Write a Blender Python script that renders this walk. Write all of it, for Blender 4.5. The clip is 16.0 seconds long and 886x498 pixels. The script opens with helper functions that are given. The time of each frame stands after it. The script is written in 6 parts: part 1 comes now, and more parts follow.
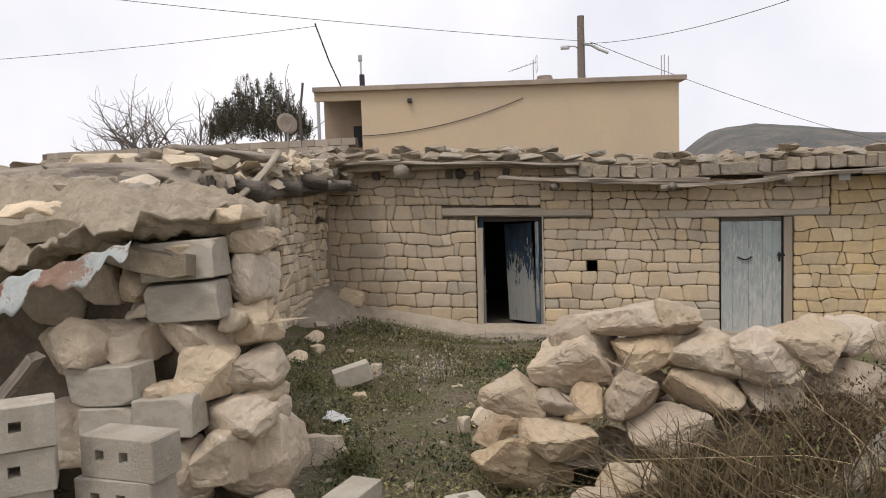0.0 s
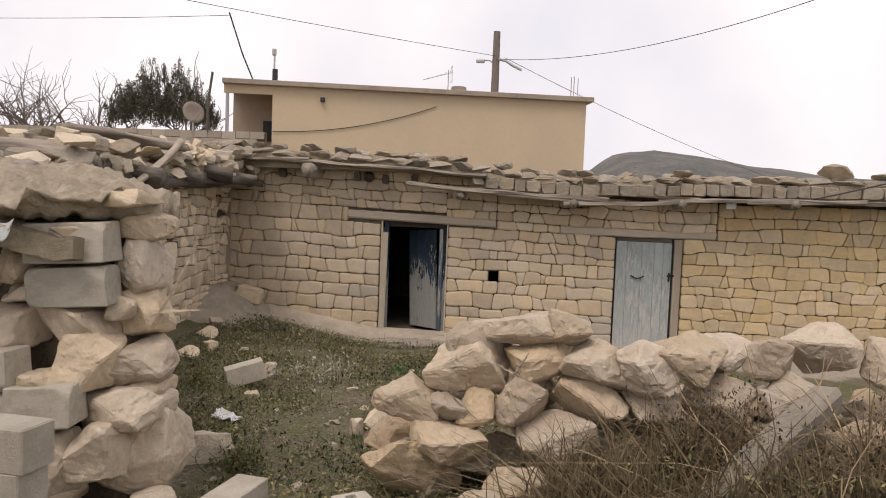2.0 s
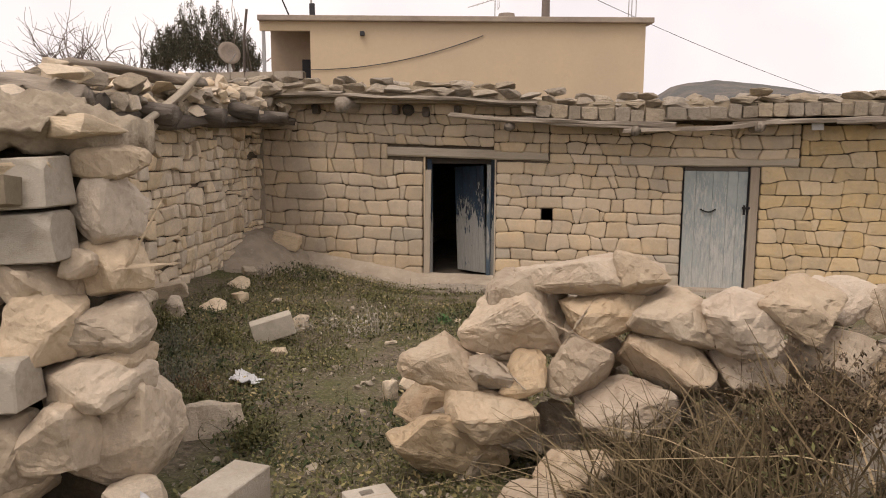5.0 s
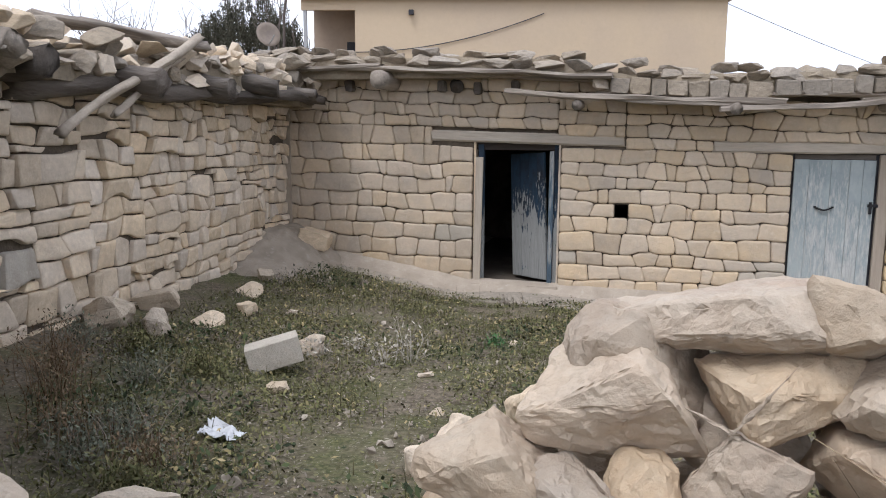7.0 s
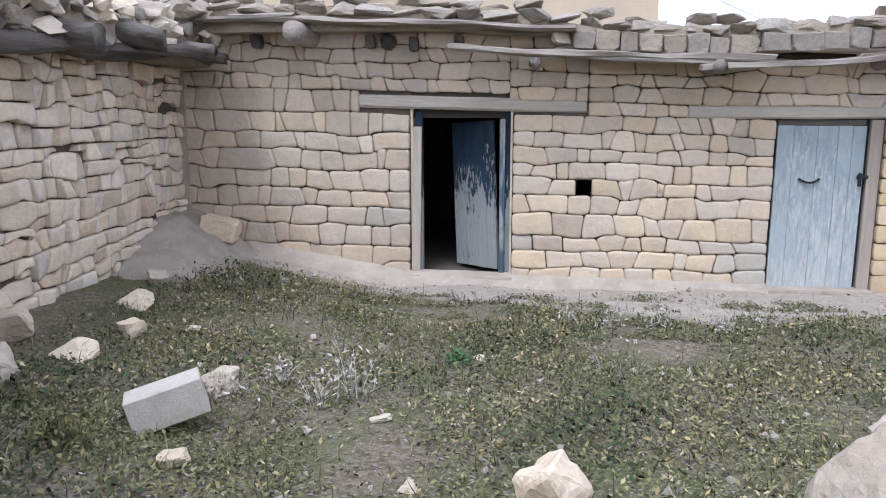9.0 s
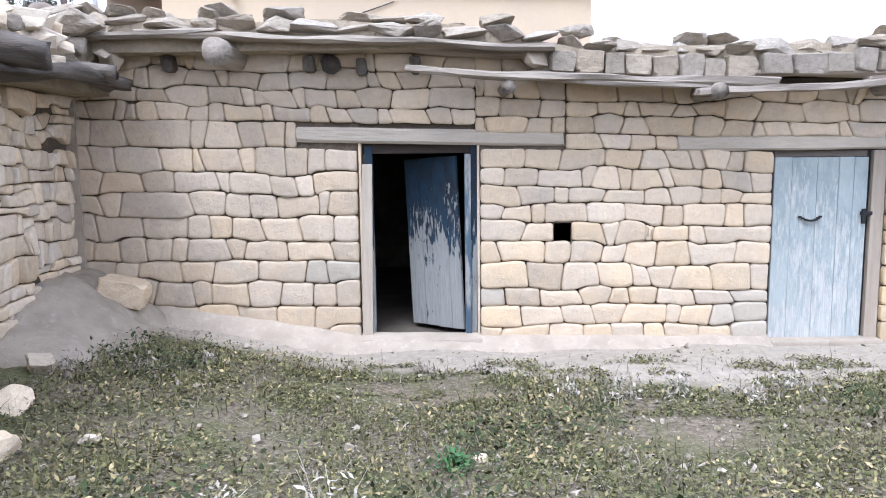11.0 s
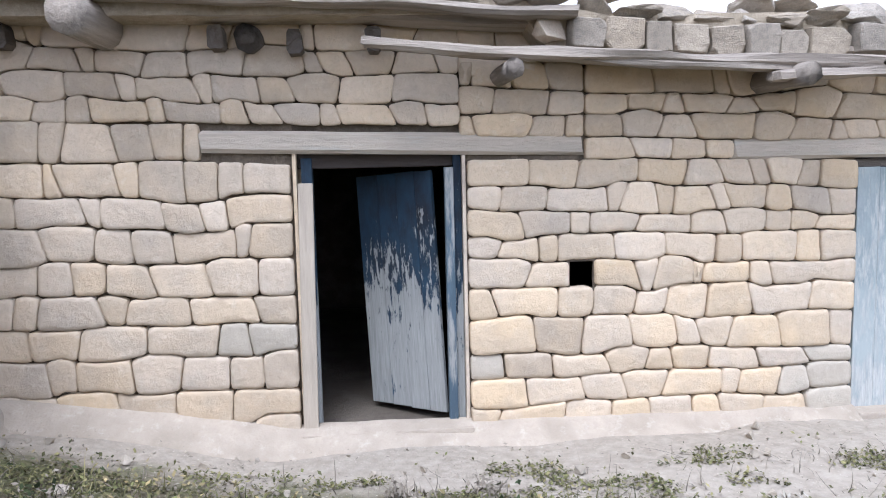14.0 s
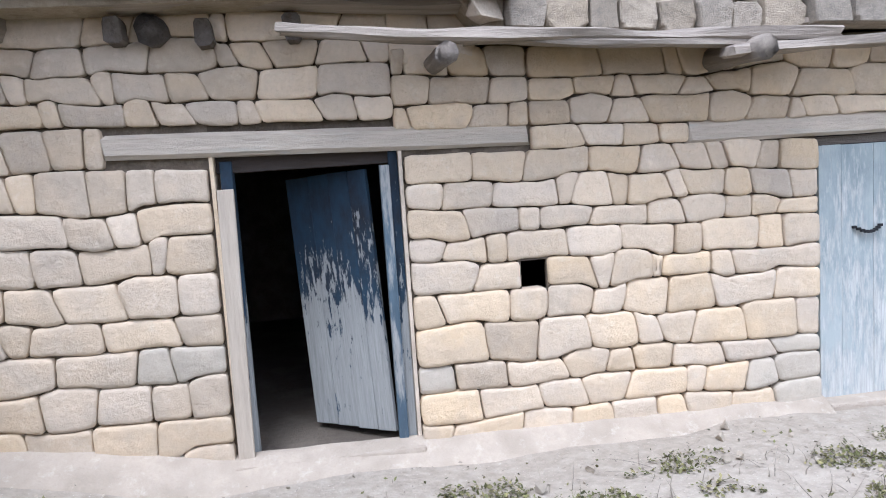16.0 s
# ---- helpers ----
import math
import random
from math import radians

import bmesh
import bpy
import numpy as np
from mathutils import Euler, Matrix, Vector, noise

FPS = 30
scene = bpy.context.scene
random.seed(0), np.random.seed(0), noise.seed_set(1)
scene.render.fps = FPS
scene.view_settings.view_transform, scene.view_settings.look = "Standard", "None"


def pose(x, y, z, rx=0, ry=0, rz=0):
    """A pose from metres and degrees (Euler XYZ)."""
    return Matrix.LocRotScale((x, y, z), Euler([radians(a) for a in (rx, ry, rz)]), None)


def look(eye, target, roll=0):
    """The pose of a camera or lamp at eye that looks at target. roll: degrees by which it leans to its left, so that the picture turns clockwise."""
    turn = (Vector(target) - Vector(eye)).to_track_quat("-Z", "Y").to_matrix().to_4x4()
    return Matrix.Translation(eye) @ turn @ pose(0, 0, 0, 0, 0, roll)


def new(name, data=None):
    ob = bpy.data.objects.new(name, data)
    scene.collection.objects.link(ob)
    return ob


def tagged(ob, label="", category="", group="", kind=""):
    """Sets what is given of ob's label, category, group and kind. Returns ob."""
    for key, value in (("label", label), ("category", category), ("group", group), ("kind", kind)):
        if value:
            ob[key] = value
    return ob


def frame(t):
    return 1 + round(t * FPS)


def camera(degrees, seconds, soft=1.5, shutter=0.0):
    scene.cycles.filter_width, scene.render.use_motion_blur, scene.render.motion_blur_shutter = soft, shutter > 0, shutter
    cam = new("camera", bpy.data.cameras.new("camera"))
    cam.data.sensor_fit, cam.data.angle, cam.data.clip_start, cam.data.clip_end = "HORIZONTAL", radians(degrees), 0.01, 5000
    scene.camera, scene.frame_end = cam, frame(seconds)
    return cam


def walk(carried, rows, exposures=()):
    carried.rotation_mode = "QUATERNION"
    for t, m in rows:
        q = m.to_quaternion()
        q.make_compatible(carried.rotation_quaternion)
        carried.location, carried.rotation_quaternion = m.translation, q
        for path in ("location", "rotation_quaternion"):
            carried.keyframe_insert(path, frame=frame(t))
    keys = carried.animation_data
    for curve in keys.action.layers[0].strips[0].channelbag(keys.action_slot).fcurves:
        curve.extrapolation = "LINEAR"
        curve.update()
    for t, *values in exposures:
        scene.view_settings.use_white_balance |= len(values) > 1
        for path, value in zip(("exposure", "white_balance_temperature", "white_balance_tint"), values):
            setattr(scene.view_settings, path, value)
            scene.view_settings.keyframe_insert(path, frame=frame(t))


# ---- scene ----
cam = camera(61.5, 16.0, soft=1.0)
PATH = [
    (0, (2.206, -12.15, 2.181), (1.75, -10.208, 2.038), -1.8),
    (0.5, (2.248, -12.145, 2.176), (2.116, -10.153, 2.051), -0.1),
    (1, (2.236, -12.157, 2.171), (2.122, -10.163, 2.065), 1.8),
    (1.5, (2.219, -12.174, 2.171), (2.053, -10.184, 2.064), 2.2),
    (2, (2.224, -12.171, 2.159), (2.018, -10.185, 2.033), 2.2),
    (2.5, (2.23, -12.197, 2.159), (2.034, -10.211, 2.025), 2.1),
    (3, (2.249, -12.179, 2.162), (2.109, -10.19, 2.014), 1.6),
    (3.5, (2.254, -12.172, 2.154), (2.122, -10.184, 1.978), 1.2),
    (4, (2.227, -12.0, 2.109), (2.057, -10.037, 1.762), -0.2),
    (4.2, (2.234, -11.861, 2.11), (2.011, -9.893, 1.835), -0.4),
    (6.3, (2.115, -10.159, 1.909), (1.728, -8.227, 1.566), 0.1),
    (6.5, (2.055, -10.004, 1.931), (1.66, -8.075, 1.578), 0.0),
    (7, (1.938, -9.531, 1.866), (1.45, -7.614, 1.572), 0.3),
    (7.5, (1.774, -9.118, 1.85), (1.327, -7.2, 1.503), 0.2),
    (8, (1.564, -8.749, 1.861), (1.303, -6.794, 1.529), -1.6),
    (8.5, (1.407, -8.442, 1.841), (1.184, -6.481, 1.516), -1.6),
    (8.7, (1.378, -8.321, 1.822), (1.121, -6.371, 1.458), -0.3),
    (10.8, (0.765, -7.044, 1.717), (0.624, -5.069, 1.43), -1.9),
    (11, (0.73, -6.908, 1.719), (0.718, -4.925, 1.464), -0.7),
    (11.5, (0.559, -6.463, 1.707), (0.662, -4.501, 1.332), -2.5),
    (12, (0.497, -5.943, 1.747), (0.652, -3.982, 1.383), -2.4),
    (12.5, (0.326, -5.478, 1.71), (0.569, -3.514, 1.424), -0.4),
    (13, (0.306, -5.199, 1.643), (0.569, -3.24, 1.341), -1.5),
    (13.5, (0.409, -4.934, 1.687), (0.548, -2.949, 1.483), -0.9),
    (14, (0.436, -4.845, 1.693), (0.614, -2.865, 1.482), -1.4),
    (14.5, (0.405, -4.806, 1.761), (0.653, -2.831, 1.564), -1.8),
    (15, (0.393, -4.765, 1.768), (0.668, -2.794, 1.569), -2.0),
    (15.5, (0.44, -4.692, 1.756), (0.781, -2.741, 1.477), -3.3),
    (16, (0.608, -4.456, 1.681), (0.888, -2.488, 1.459), -3.9),
]
# auto exposure and white balance of the carried camera: seconds, stops, kelvin, tint
EXPOSURE = [(0.0, 0.1, 6700, 13), (1.0, 0.08, 6900, 16), (3.5, 0.08, 7150, 18), (4.2, 0.12, 7500, 20), (6.3, 0.26, 7000, 18), (7.0, 0.5, 5900, 14), (8.5, 0.75, 5350, 15), (10.8, 1.45, 5350, 15), (12.5, 1.33, 5400, 15), (16.0, 1.32, 5350, 15)]
walk(cam, [(t, look(eye, target, roll)) for t, eye, target, roll in PATH], EXPOSURE)

# ---- light ----
world = bpy.data.worlds.new("overcast_sky")
scene.world = world
world.use_nodes = True
wn, wl = world.node_tree.nodes, world.node_tree.links
wn.clear()
SUN_EL, SUN_AZ = 60.0, 205.0
sky = wn.new("ShaderNodeTexSky")
sky.sky_type, sky.sun_disc = "NISHITA", False
sky.sun_elevation, sky.sun_rotation = radians(SUN_EL), radians(SUN_AZ)
sky.air_density, sky.dust_density, sky.ozone_density = 1.0, 3.0, 1.0
soft_sky = wn.new("ShaderNodeHueSaturation")
soft_sky.inputs["Saturation"].default_value = 0.25
wl.new(sky.outputs[0], soft_sky.inputs["Color"])
cloud = wn.new("ShaderNodeTexNoise")
cloud.inputs["Scale"].default_value, cloud.inputs["Detail"].default_value = 2.2, 5.0
ramp = wn.new("ShaderNodeValToRGB")
ramp.color_ramp.elements[0].position, ramp.color_ramp.elements[0].color = 0.35, (8.2, 8.6, 9.5, 1)
ramp.color_ramp.elements[1].position, ramp.color_ramp.elements[1].color = 0.6, (10.6, 10.7, 11.0, 1)
wl.new(cloud.outputs[0], ramp.inputs[0])
mixer = wn.new("ShaderNodeMix")
mixer.data_type = "RGBA"
mixer.inputs[0].default_value = 0.88
wl.new(soft_sky.outputs[0], mixer.inputs[6])
wl.new(ramp.outputs[0], mixer.inputs[7])
bg = wn.new("ShaderNodeBackground")
bg.inputs["Strength"].default_value = 0.1
wl.new(mixer.outputs[2], bg.inputs["Color"])
out = wn.new("ShaderNodeOutputWorld")
wl.new(bg.outputs[0], out.inputs[0])

sun = new("sun", bpy.data.lights.new("sun", "SUN"))
sun.data.energy, sun.data.angle, sun.data.color = 1.45, radians(24), (1.0, 0.96, 0.9)
az = radians(SUN_AZ)
sun_dir = Vector((math.sin(az) * math.cos(radians(SUN_EL)), math.cos(az) * math.cos(radians(SUN_EL)), math.sin(radians(SUN_EL))))
sun.matrix_world = look(sun_dir * 40, (0, 0, 0))


# ---- materials ----
def material(name, base, second=None, third=None, rough=0.9, grain=14.0, patch=2.0, bump=0.35, vary=0.12, metal=0.0, stretch=(1, 1, 1), island=False, mix2=(0.45, 0.62), mix3=(0.55, 0.7), bump_scale=1.0, hue=0.0, spec=0.3):
    """Two-scale procedural surface: grain and patches over a base colour, each object varied a little."""
    m = bpy.data.materials.new(name)
    m.use_nodes = True
    n, l = m.node_tree.nodes, m.node_tree.links
    b = n["Principled BSDF"]
    b.inputs["Roughness"].default_value, b.inputs["Metallic"].default_value = rough, metal
    b.inputs["Specular IOR Level"].default_value = spec
    tc, oi = n.new("ShaderNodeTexCoord"), n.new("ShaderNodeObjectInfo")
    rnd = oi.outputs["Random"]
    if island:
        rnd = n.new("ShaderNodeNewGeometry").outputs["Random Per Island"]
    shift = n.new("ShaderNodeVectorMath")
    shift.operation = "MULTIPLY_ADD"
    shift.inputs[1].default_value = stretch
    comb = n.new("ShaderNodeCombineXYZ")
    mul = n.new("ShaderNodeMath")
    mul.operation = "MULTIPLY"
    mul.inputs[1].default_value = 37.0
    l.new(rnd, mul.inputs[0])
    for i in range(3):
        l.new(mul.outputs[0], comb.inputs[i])
    l.new(tc.outputs["Object"], shift.inputs[0])
    l.new(comb.outputs[0], shift.inputs[2])

    def noise_tex(scale, detail, rough_=0.6):
        t = n.new("ShaderNodeTexNoise")
        t.inputs["Scale"].default_value, t.inputs["Detail"].default_value, t.inputs["Roughness"].default_value = scale, detail, rough_
        l.new(shift.outputs[0], t.inputs["Vector"])
        return t

    def blend(a, c, fac, lo, hi):
        r = n.new("ShaderNodeMapRange")
        r.inputs[1].default_value, r.inputs[2].default_value = lo, hi
        l.new(fac, r.inputs[0])
        x = n.new("ShaderNodeMix")
        x.data_type = "RGBA"
        l.new(r.outputs[0], x.inputs[0])
        if isinstance(a, tuple):
            x.inputs[6].default_value = (*a, 1)
        else:
            l.new(a, x.inputs[6])
        x.inputs[7].default_value = (*c, 1)
        return x.outputs[2]

    fine, big = noise_tex(grain, 8, 0.7), noise_tex(patch, 4)
    col = base
    if second:
        col = blend(col, second, big.outputs[0], *mix2)
    if third:
        col = blend(col, third, noise_tex(patch * 3.1, 6, 0.7).outputs[0], *mix3)
    # grain and object variation in value
    val = n.new("ShaderNodeMapRange")
    val.inputs[1].default_value, val.inputs[2].default_value, val.inputs[3].default_value, val.inputs[4].default_value = 0.3, 0.7, 1 - 1.0 * vary, 1 + 1.0 * vary
    l.new(fine.outputs[0], val.inputs[0])
    ov = n.new("ShaderNodeMapRange")
    ov.inputs[3].default_value, ov.inputs[4].default_value = 1 - 1.5 * vary, 1 + 1.2 * vary
    l.new(rnd, ov.inputs[0])
    mm = n.new("ShaderNodeMath")
    mm.operation = "MULTIPLY"
    l.new(val.outputs[0], mm.inputs[0])
    l.new(ov.outputs[0], mm.inputs[1])
    hs = n.new("ShaderNodeHueSaturation")
    if isinstance(col, tuple):
        hs.inputs["Color"].default_value = (*col, 1)
    else:
        l.new(col, hs.inputs["Color"])
    l.new(mm.outputs[0], hs.inputs["Value"])
    if hue:
        hv = n.new("ShaderNodeMapRange")
        hv.inputs[3].default_value, hv.inputs[4].default_value = 1 - hue, 1 + hue
        sq = n.new("ShaderNodeMath")
        sq.operation = "FRACT"
        l.new(mul.outputs[0], sq.inputs[0])
        l.new(sq.outputs[0], hv.inputs[0])
        l.new(hv.outputs[0], hs.inputs["Saturation"])
    l.new(hs.outputs[0], b.inputs["Base Color"])
    if bump:
        add = n.new("ShaderNodeMath")
        add.operation = "MULTIPLY_ADD"
        add.inputs[1].default_value = 0.3
        l.new(big.outputs[0], add.inputs[0])
        l.new(fine.outputs[0], add.inputs[2])
        bp = n.new("ShaderNodeBump")
        bp.inputs["Strength"].default_value, bp.inputs["Distance"].default_value = bump, 0.03 * bump_scale
        l.new(add.outputs[0], bp.inputs["Height"])
        l.new(bp.outputs[0], b.inputs["Normal"])
    return m


LIME = material("limestone_blocks", (0.50, 0.405, 0.295), (0.45, 0.375, 0.285), (0.54, 0.455, 0.35), grain=16, patch=3, vary=0.08, hue=0.12, bump=0.55)
LIME_STUFF = material("limestone_blocks_far", (0.54, 0.415, 0.25), (0.48, 0.38, 0.25), (0.56, 0.455, 0.305), grain=16, patch=3, vary=0.09, hue=0.13, bump=0.4, island=True)
RUBBLE = material("rubble_stone", (0.62, 0.515, 0.385), (0.54, 0.45, 0.34), (0.67, 0.575, 0.445), grain=18, patch=4, vary=0.13, hue=0.2, bump=0.5)
BOULDER = material("boulder_stone", (0.47, 0.375, 0.27), (0.41, 0.31, 0.22), (0.50, 0.425, 0.325), grain=12, patch=2.0, vary=0.12, hue=0.2, bump=0.7, mix2=(0.48, 0.7), mix3=(0.42, 0.8), bump_scale=1.3)
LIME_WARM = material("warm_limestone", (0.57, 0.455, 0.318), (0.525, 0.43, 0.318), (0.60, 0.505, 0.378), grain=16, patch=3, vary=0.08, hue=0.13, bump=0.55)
END_STONE = material("darker_rubble", (0.51, 0.42, 0.315), (0.44, 0.36, 0.27), (0.56, 0.475, 0.365), grain=18, patch=4, vary=0.13, hue=0.2, bump=0.5)
POST = material("stained_concrete", (0.32, 0.285, 0.235), (0.25, 0.22, 0.175), (0.38, 0.34, 0.28), grain=50, patch=3, vary=0.12, bump=0.5)
BLUISH = material("limewashed_stone", (0.45, 0.395, 0.315), (0.41, 0.365, 0.295), (0.48, 0.425, 0.345), grain=20, patch=3, vary=0.06, bump=0.4)
SLAB = material("weathered_slab", (0.36, 0.305, 0.235), (0.28, 0.24, 0.19), (0.43, 0.37, 0.285), grain=22, patch=5, vary=0.14, hue=0.16, bump=0.7)
CONCRETE = material("concrete_block", (0.44, 0.40, 0.335), (0.37, 0.33, 0.268), (0.50, 0.445, 0.365), grain=60, patch=4, vary=0.09, bump=0.45)
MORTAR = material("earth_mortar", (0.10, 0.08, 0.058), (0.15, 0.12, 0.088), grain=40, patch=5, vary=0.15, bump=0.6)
PLASTER = material("pale_plinth_plaster", (0.37, 0.315, 0.25), (0.30, 0.255, 0.20), (0.42, 0.37, 0.305), grain=24, patch=3, vary=0.1, bump=0.6)
EARTH = material("packed_earth", (0.30, 0.25, 0.18), (0.36, 0.30, 0.22), (0.22, 0.18, 0.13), grain=25, patch=3, vary=0.15, bump=0.8)
LOG = material("weathered_log", (0.12, 0.10, 0.082), (0.18, 0.155, 0.13), (0.07, 0.058, 0.048), grain=30, patch=5, vary=0.18, stretch=(0.15, 1, 1), bump=0.9)
PLANK = material("grey_plank", (0.31, 0.265, 0.215), (0.20, 0.17, 0.14), (0.39, 0.34, 0.28), grain=34, patch=6, vary=0.14, stretch=(0.08, 1, 1), bump=0.7)
LINTEL = material("lintel_wood", (0.52, 0.45, 0.36), (0.43, 0.38, 0.31), (0.45, 0.43, 0.37), grain=40, patch=3, vary=0.12, stretch=(0.12, 1, 1), bump=0.5, mix3=(0.58, 0.72))
FRAME_WOOD = material("bare_jamb_wood", (0.45, 0.385, 0.305), (0.36, 0.30, 0.235), grain=40, patch=3, vary=0.12, stretch=(1, 1, 0.08), bump=0.5)
BLUE_PALE = material("faded_blue_paint", (0.10, 0.145, 0.18), (0.06, 0.09, 0.12), (0.34, 0.34, 0.32), rough=0.75, grain=26, patch=3, vary=0.14, stretch=(1.6, 1.6, 0.22), bump=0.35, mix3=(0.5, 0.62))
SHADED_WOOD = material("shade_dark_wood", (0.05, 0.04, 0.034), (0.08, 0.062, 0.05), grain=30, patch=4, vary=0.15, stretch=(0.12, 1, 1), bump=0.5)
# earth floor indoors, darkened in colour to hold the room's shade
FLOOR_SHADED = material("shade_dark_floor", (0.085, 0.07, 0.055), (0.12, 0.10, 0.078), grain=25, patch=3, vary=0.15, bump=0.6)
DARK_IRON = material("dark_iron", (0.03, 0.03, 0.032), rough=0.6, metal=0.6, vary=0.15, bump=0.1)
BARE = material("bare_tree_bark", (0.15, 0.125, 0.11), rough=0.95, vary=0.2, bump=0.2)
YELLOW = material("ochre_render", (0.55, 0.435, 0.30), (0.51, 0.405, 0.29), (0.45, 0.355, 0.26), grain=9, patch=0.35, vary=0.03, bump=0.12, mix3=(0.6, 0.8))
PORCH = material("brown_porch_render", (0.40, 0.31, 0.23), (0.33, 0.255, 0.19), grain=9, patch=0.8, vary=0.06, bump=0.15)
ROOFSLAB = material("roof_concrete", (0.30, 0.25, 0.20), (0.24, 0.20, 0.17), grain=12, patch=1.2, vary=0.1, bump=0.2)
CWALL = material("breeze_blocks", (0.36, 0.31, 0.25), (0.31, 0.27, 0.22), grain=30, patch=1.5, vary=0.1, bump=0.3)
HILLM = material("scrub_hill", (0.085, 0.085, 0.08), (0.13, 0.115, 0.10), (0.05, 0.055, 0.05), grain=0.6, patch=0.06, vary=0.25, bump=0.0)
TIN_RUST = material("rusty_tin", (0.24, 0.115, 0.065), (0.36, 0.27, 0.21), (0.46, 0.49, 0.48), rough=0.7, grain=18, patch=1.3, vary=0.15, bump=0.25, mix3=(0.46, 0.5))
WHITE = material("white_plastic", (0.56, 0.57, 0.58), rough=0.5, vary=0.06, bump=0.1)
BLUE_P = material("blue_plastic", (0.10, 0.16, 0.42), rough=0.45, vary=0.1, bump=0.1)
CABLE = material("black_cable", (0.05, 0.05, 0.055), rough=0.7, vary=0.05, bump=0)
GREY_M = material("grey_metal", (0.42, 0.42, 0.42), rough=0.5, metal=0.5, vary=0.08, bump=0.05)
BLACKISH = material("black_plastic", (0.03, 0.03, 0.035), rough=0.6, vary=0.1, bump=0.05)
STRAW = material("dry_grass", (0.10, 0.074, 0.04), (0.185, 0.14, 0.078), (0.045, 0.035, 0.02), grain=3, patch=1.2, vary=0.22, bump=0, island=True, stretch=(0.6, 0.6, 0.6))
RUSSET = material("dry_russet_herb", (0.075, 0.05, 0.029), (0.12, 0.085, 0.048), (0.065, 0.066, 0.03), grain=3, patch=1.5, vary=0.25, bump=0, island=True)
LEAFY = material("low_herb_leaves", (0.105, 0.108, 0.042), (0.19, 0.165, 0.078), (0.05, 0.058, 0.025), grain=3, patch=0.9, vary=0.42, bump=0, island=True, stretch=(0.5, 0.5, 0.5))
THISTLE = material("pale_dead_thistle", (0.40, 0.37, 0.31), (0.30, 0.27, 0.215), grain=5, patch=3, vary=0.18, bump=0, island=True)
EVERGREEN = material("evergreen_leaves", (0.09, 0.088, 0.06), (0.13, 0.12, 0.09), (0.055, 0.058, 0.036), grain=3, patch=0.7, vary=0.25, bump=0, island=True)
TWIG = material("grey_dead_twig", (0.25, 0.215, 0.17), (0.16, 0.135, 0.105), grain=8, patch=3, vary=0.2, bump=0, island=True)


def ground_material():
    m = bpy.data.materials.new("yard_ground")
    m.use_nodes = True
    n, l = m.node_tree.nodes, m.node_tree.links
    b = n["Principled BSDF"]
    b.inputs["Roughness"].default_value, b.inputs["Specular IOR Level"].default_value = 0.95, 0.2
    tc = n.new("ShaderNodeTexCoord")

    def nz(scale, detail=6):
        t = n.new("ShaderNodeTexNoise")
        t.inputs["Scale"].default_value, t.inputs["Detail"].default_value, t.inputs["Roughness"].default_value = scale, detail, 0.65
        l.new(tc.outputs["Object"], t.inputs["Vector"])
        return t.outputs[0]

    def rng(v, lo, hi):
        r = n.new("ShaderNodeMapRange")
        r.inputs[1].default_value, r.inputs[2].default_value = lo, hi
        l.new(v, r.inputs[0])
        return r.outputs[0]

    def mix(f, a, c):
        x = n.new("ShaderNodeMix")
        x.data_type = "RGBA"
        l.new(f, x.inputs[0])
        for s, v in ((6, a), (7, c)):
            if isinstance(v, tuple):
                x.inputs[s].default_value = (*v, 1)
            else:
                l.new(v, x.inputs[s])
        return x.outputs[2]

    def math2(op, a, c):
        x = n.new("ShaderNodeMath")
        x.operation = op
        for s, v in ((0, a), (1, c)):
            if isinstance(v, float):
                x.inputs[s].default_value = v
            else:
                l.new(v, x.inputs[s])
        return x.outputs[0]

    sep = n.new("ShaderNodeSeparateXYZ")
    l.new(tc.outputs["Object"], sep.inputs[0])
    soil = mix(rng(nz(26), 0.38, 0.62), (0.09, 0.073, 0.05), (0.20, 0.165, 0.12))
    moss = mix(rng(nz(34), 0.4, 0.6), (0.06, 0.068, 0.028), (0.135, 0.13, 0.062))
    yard = mix(rng(nz(1.6), 0.38, 0.58), moss, soil)
    dust = mix(rng(nz(14), 0.35, 0.65), (0.285, 0.248, 0.20), (0.37, 0.328, 0.268))
    # bare dusty strip along the foot of the house
    edge = math2("ADD", sep.outputs[1], math2("MULTIPLY", nz(1.7), 1.1))
    wide = rng(sep.outputs[0], -1.0, 2.5)
    edge = math2("ADD", edge, math2("MULTIPLY", wide, 0.75))
    strip = rng(edge, -0.2, 0.12)
    col = mix(strip, yard, dust)
    col = mix(math2("MULTIPLY", rng(nz(55, 3), 0.64, 0.68), 0.8), col, (0.46, 0.42, 0.35))
    l.new(col, b.inputs["Base Color"])
    bp = n.new("ShaderNodeBump")
    bp.inputs["Strength"].default_value, bp.inputs["Distance"].default_value = 0.7, 0.03
    l.new(nz(18), bp.inputs["Height"])
    l.new(bp.outputs[0], b.inputs["Normal"])
    return m


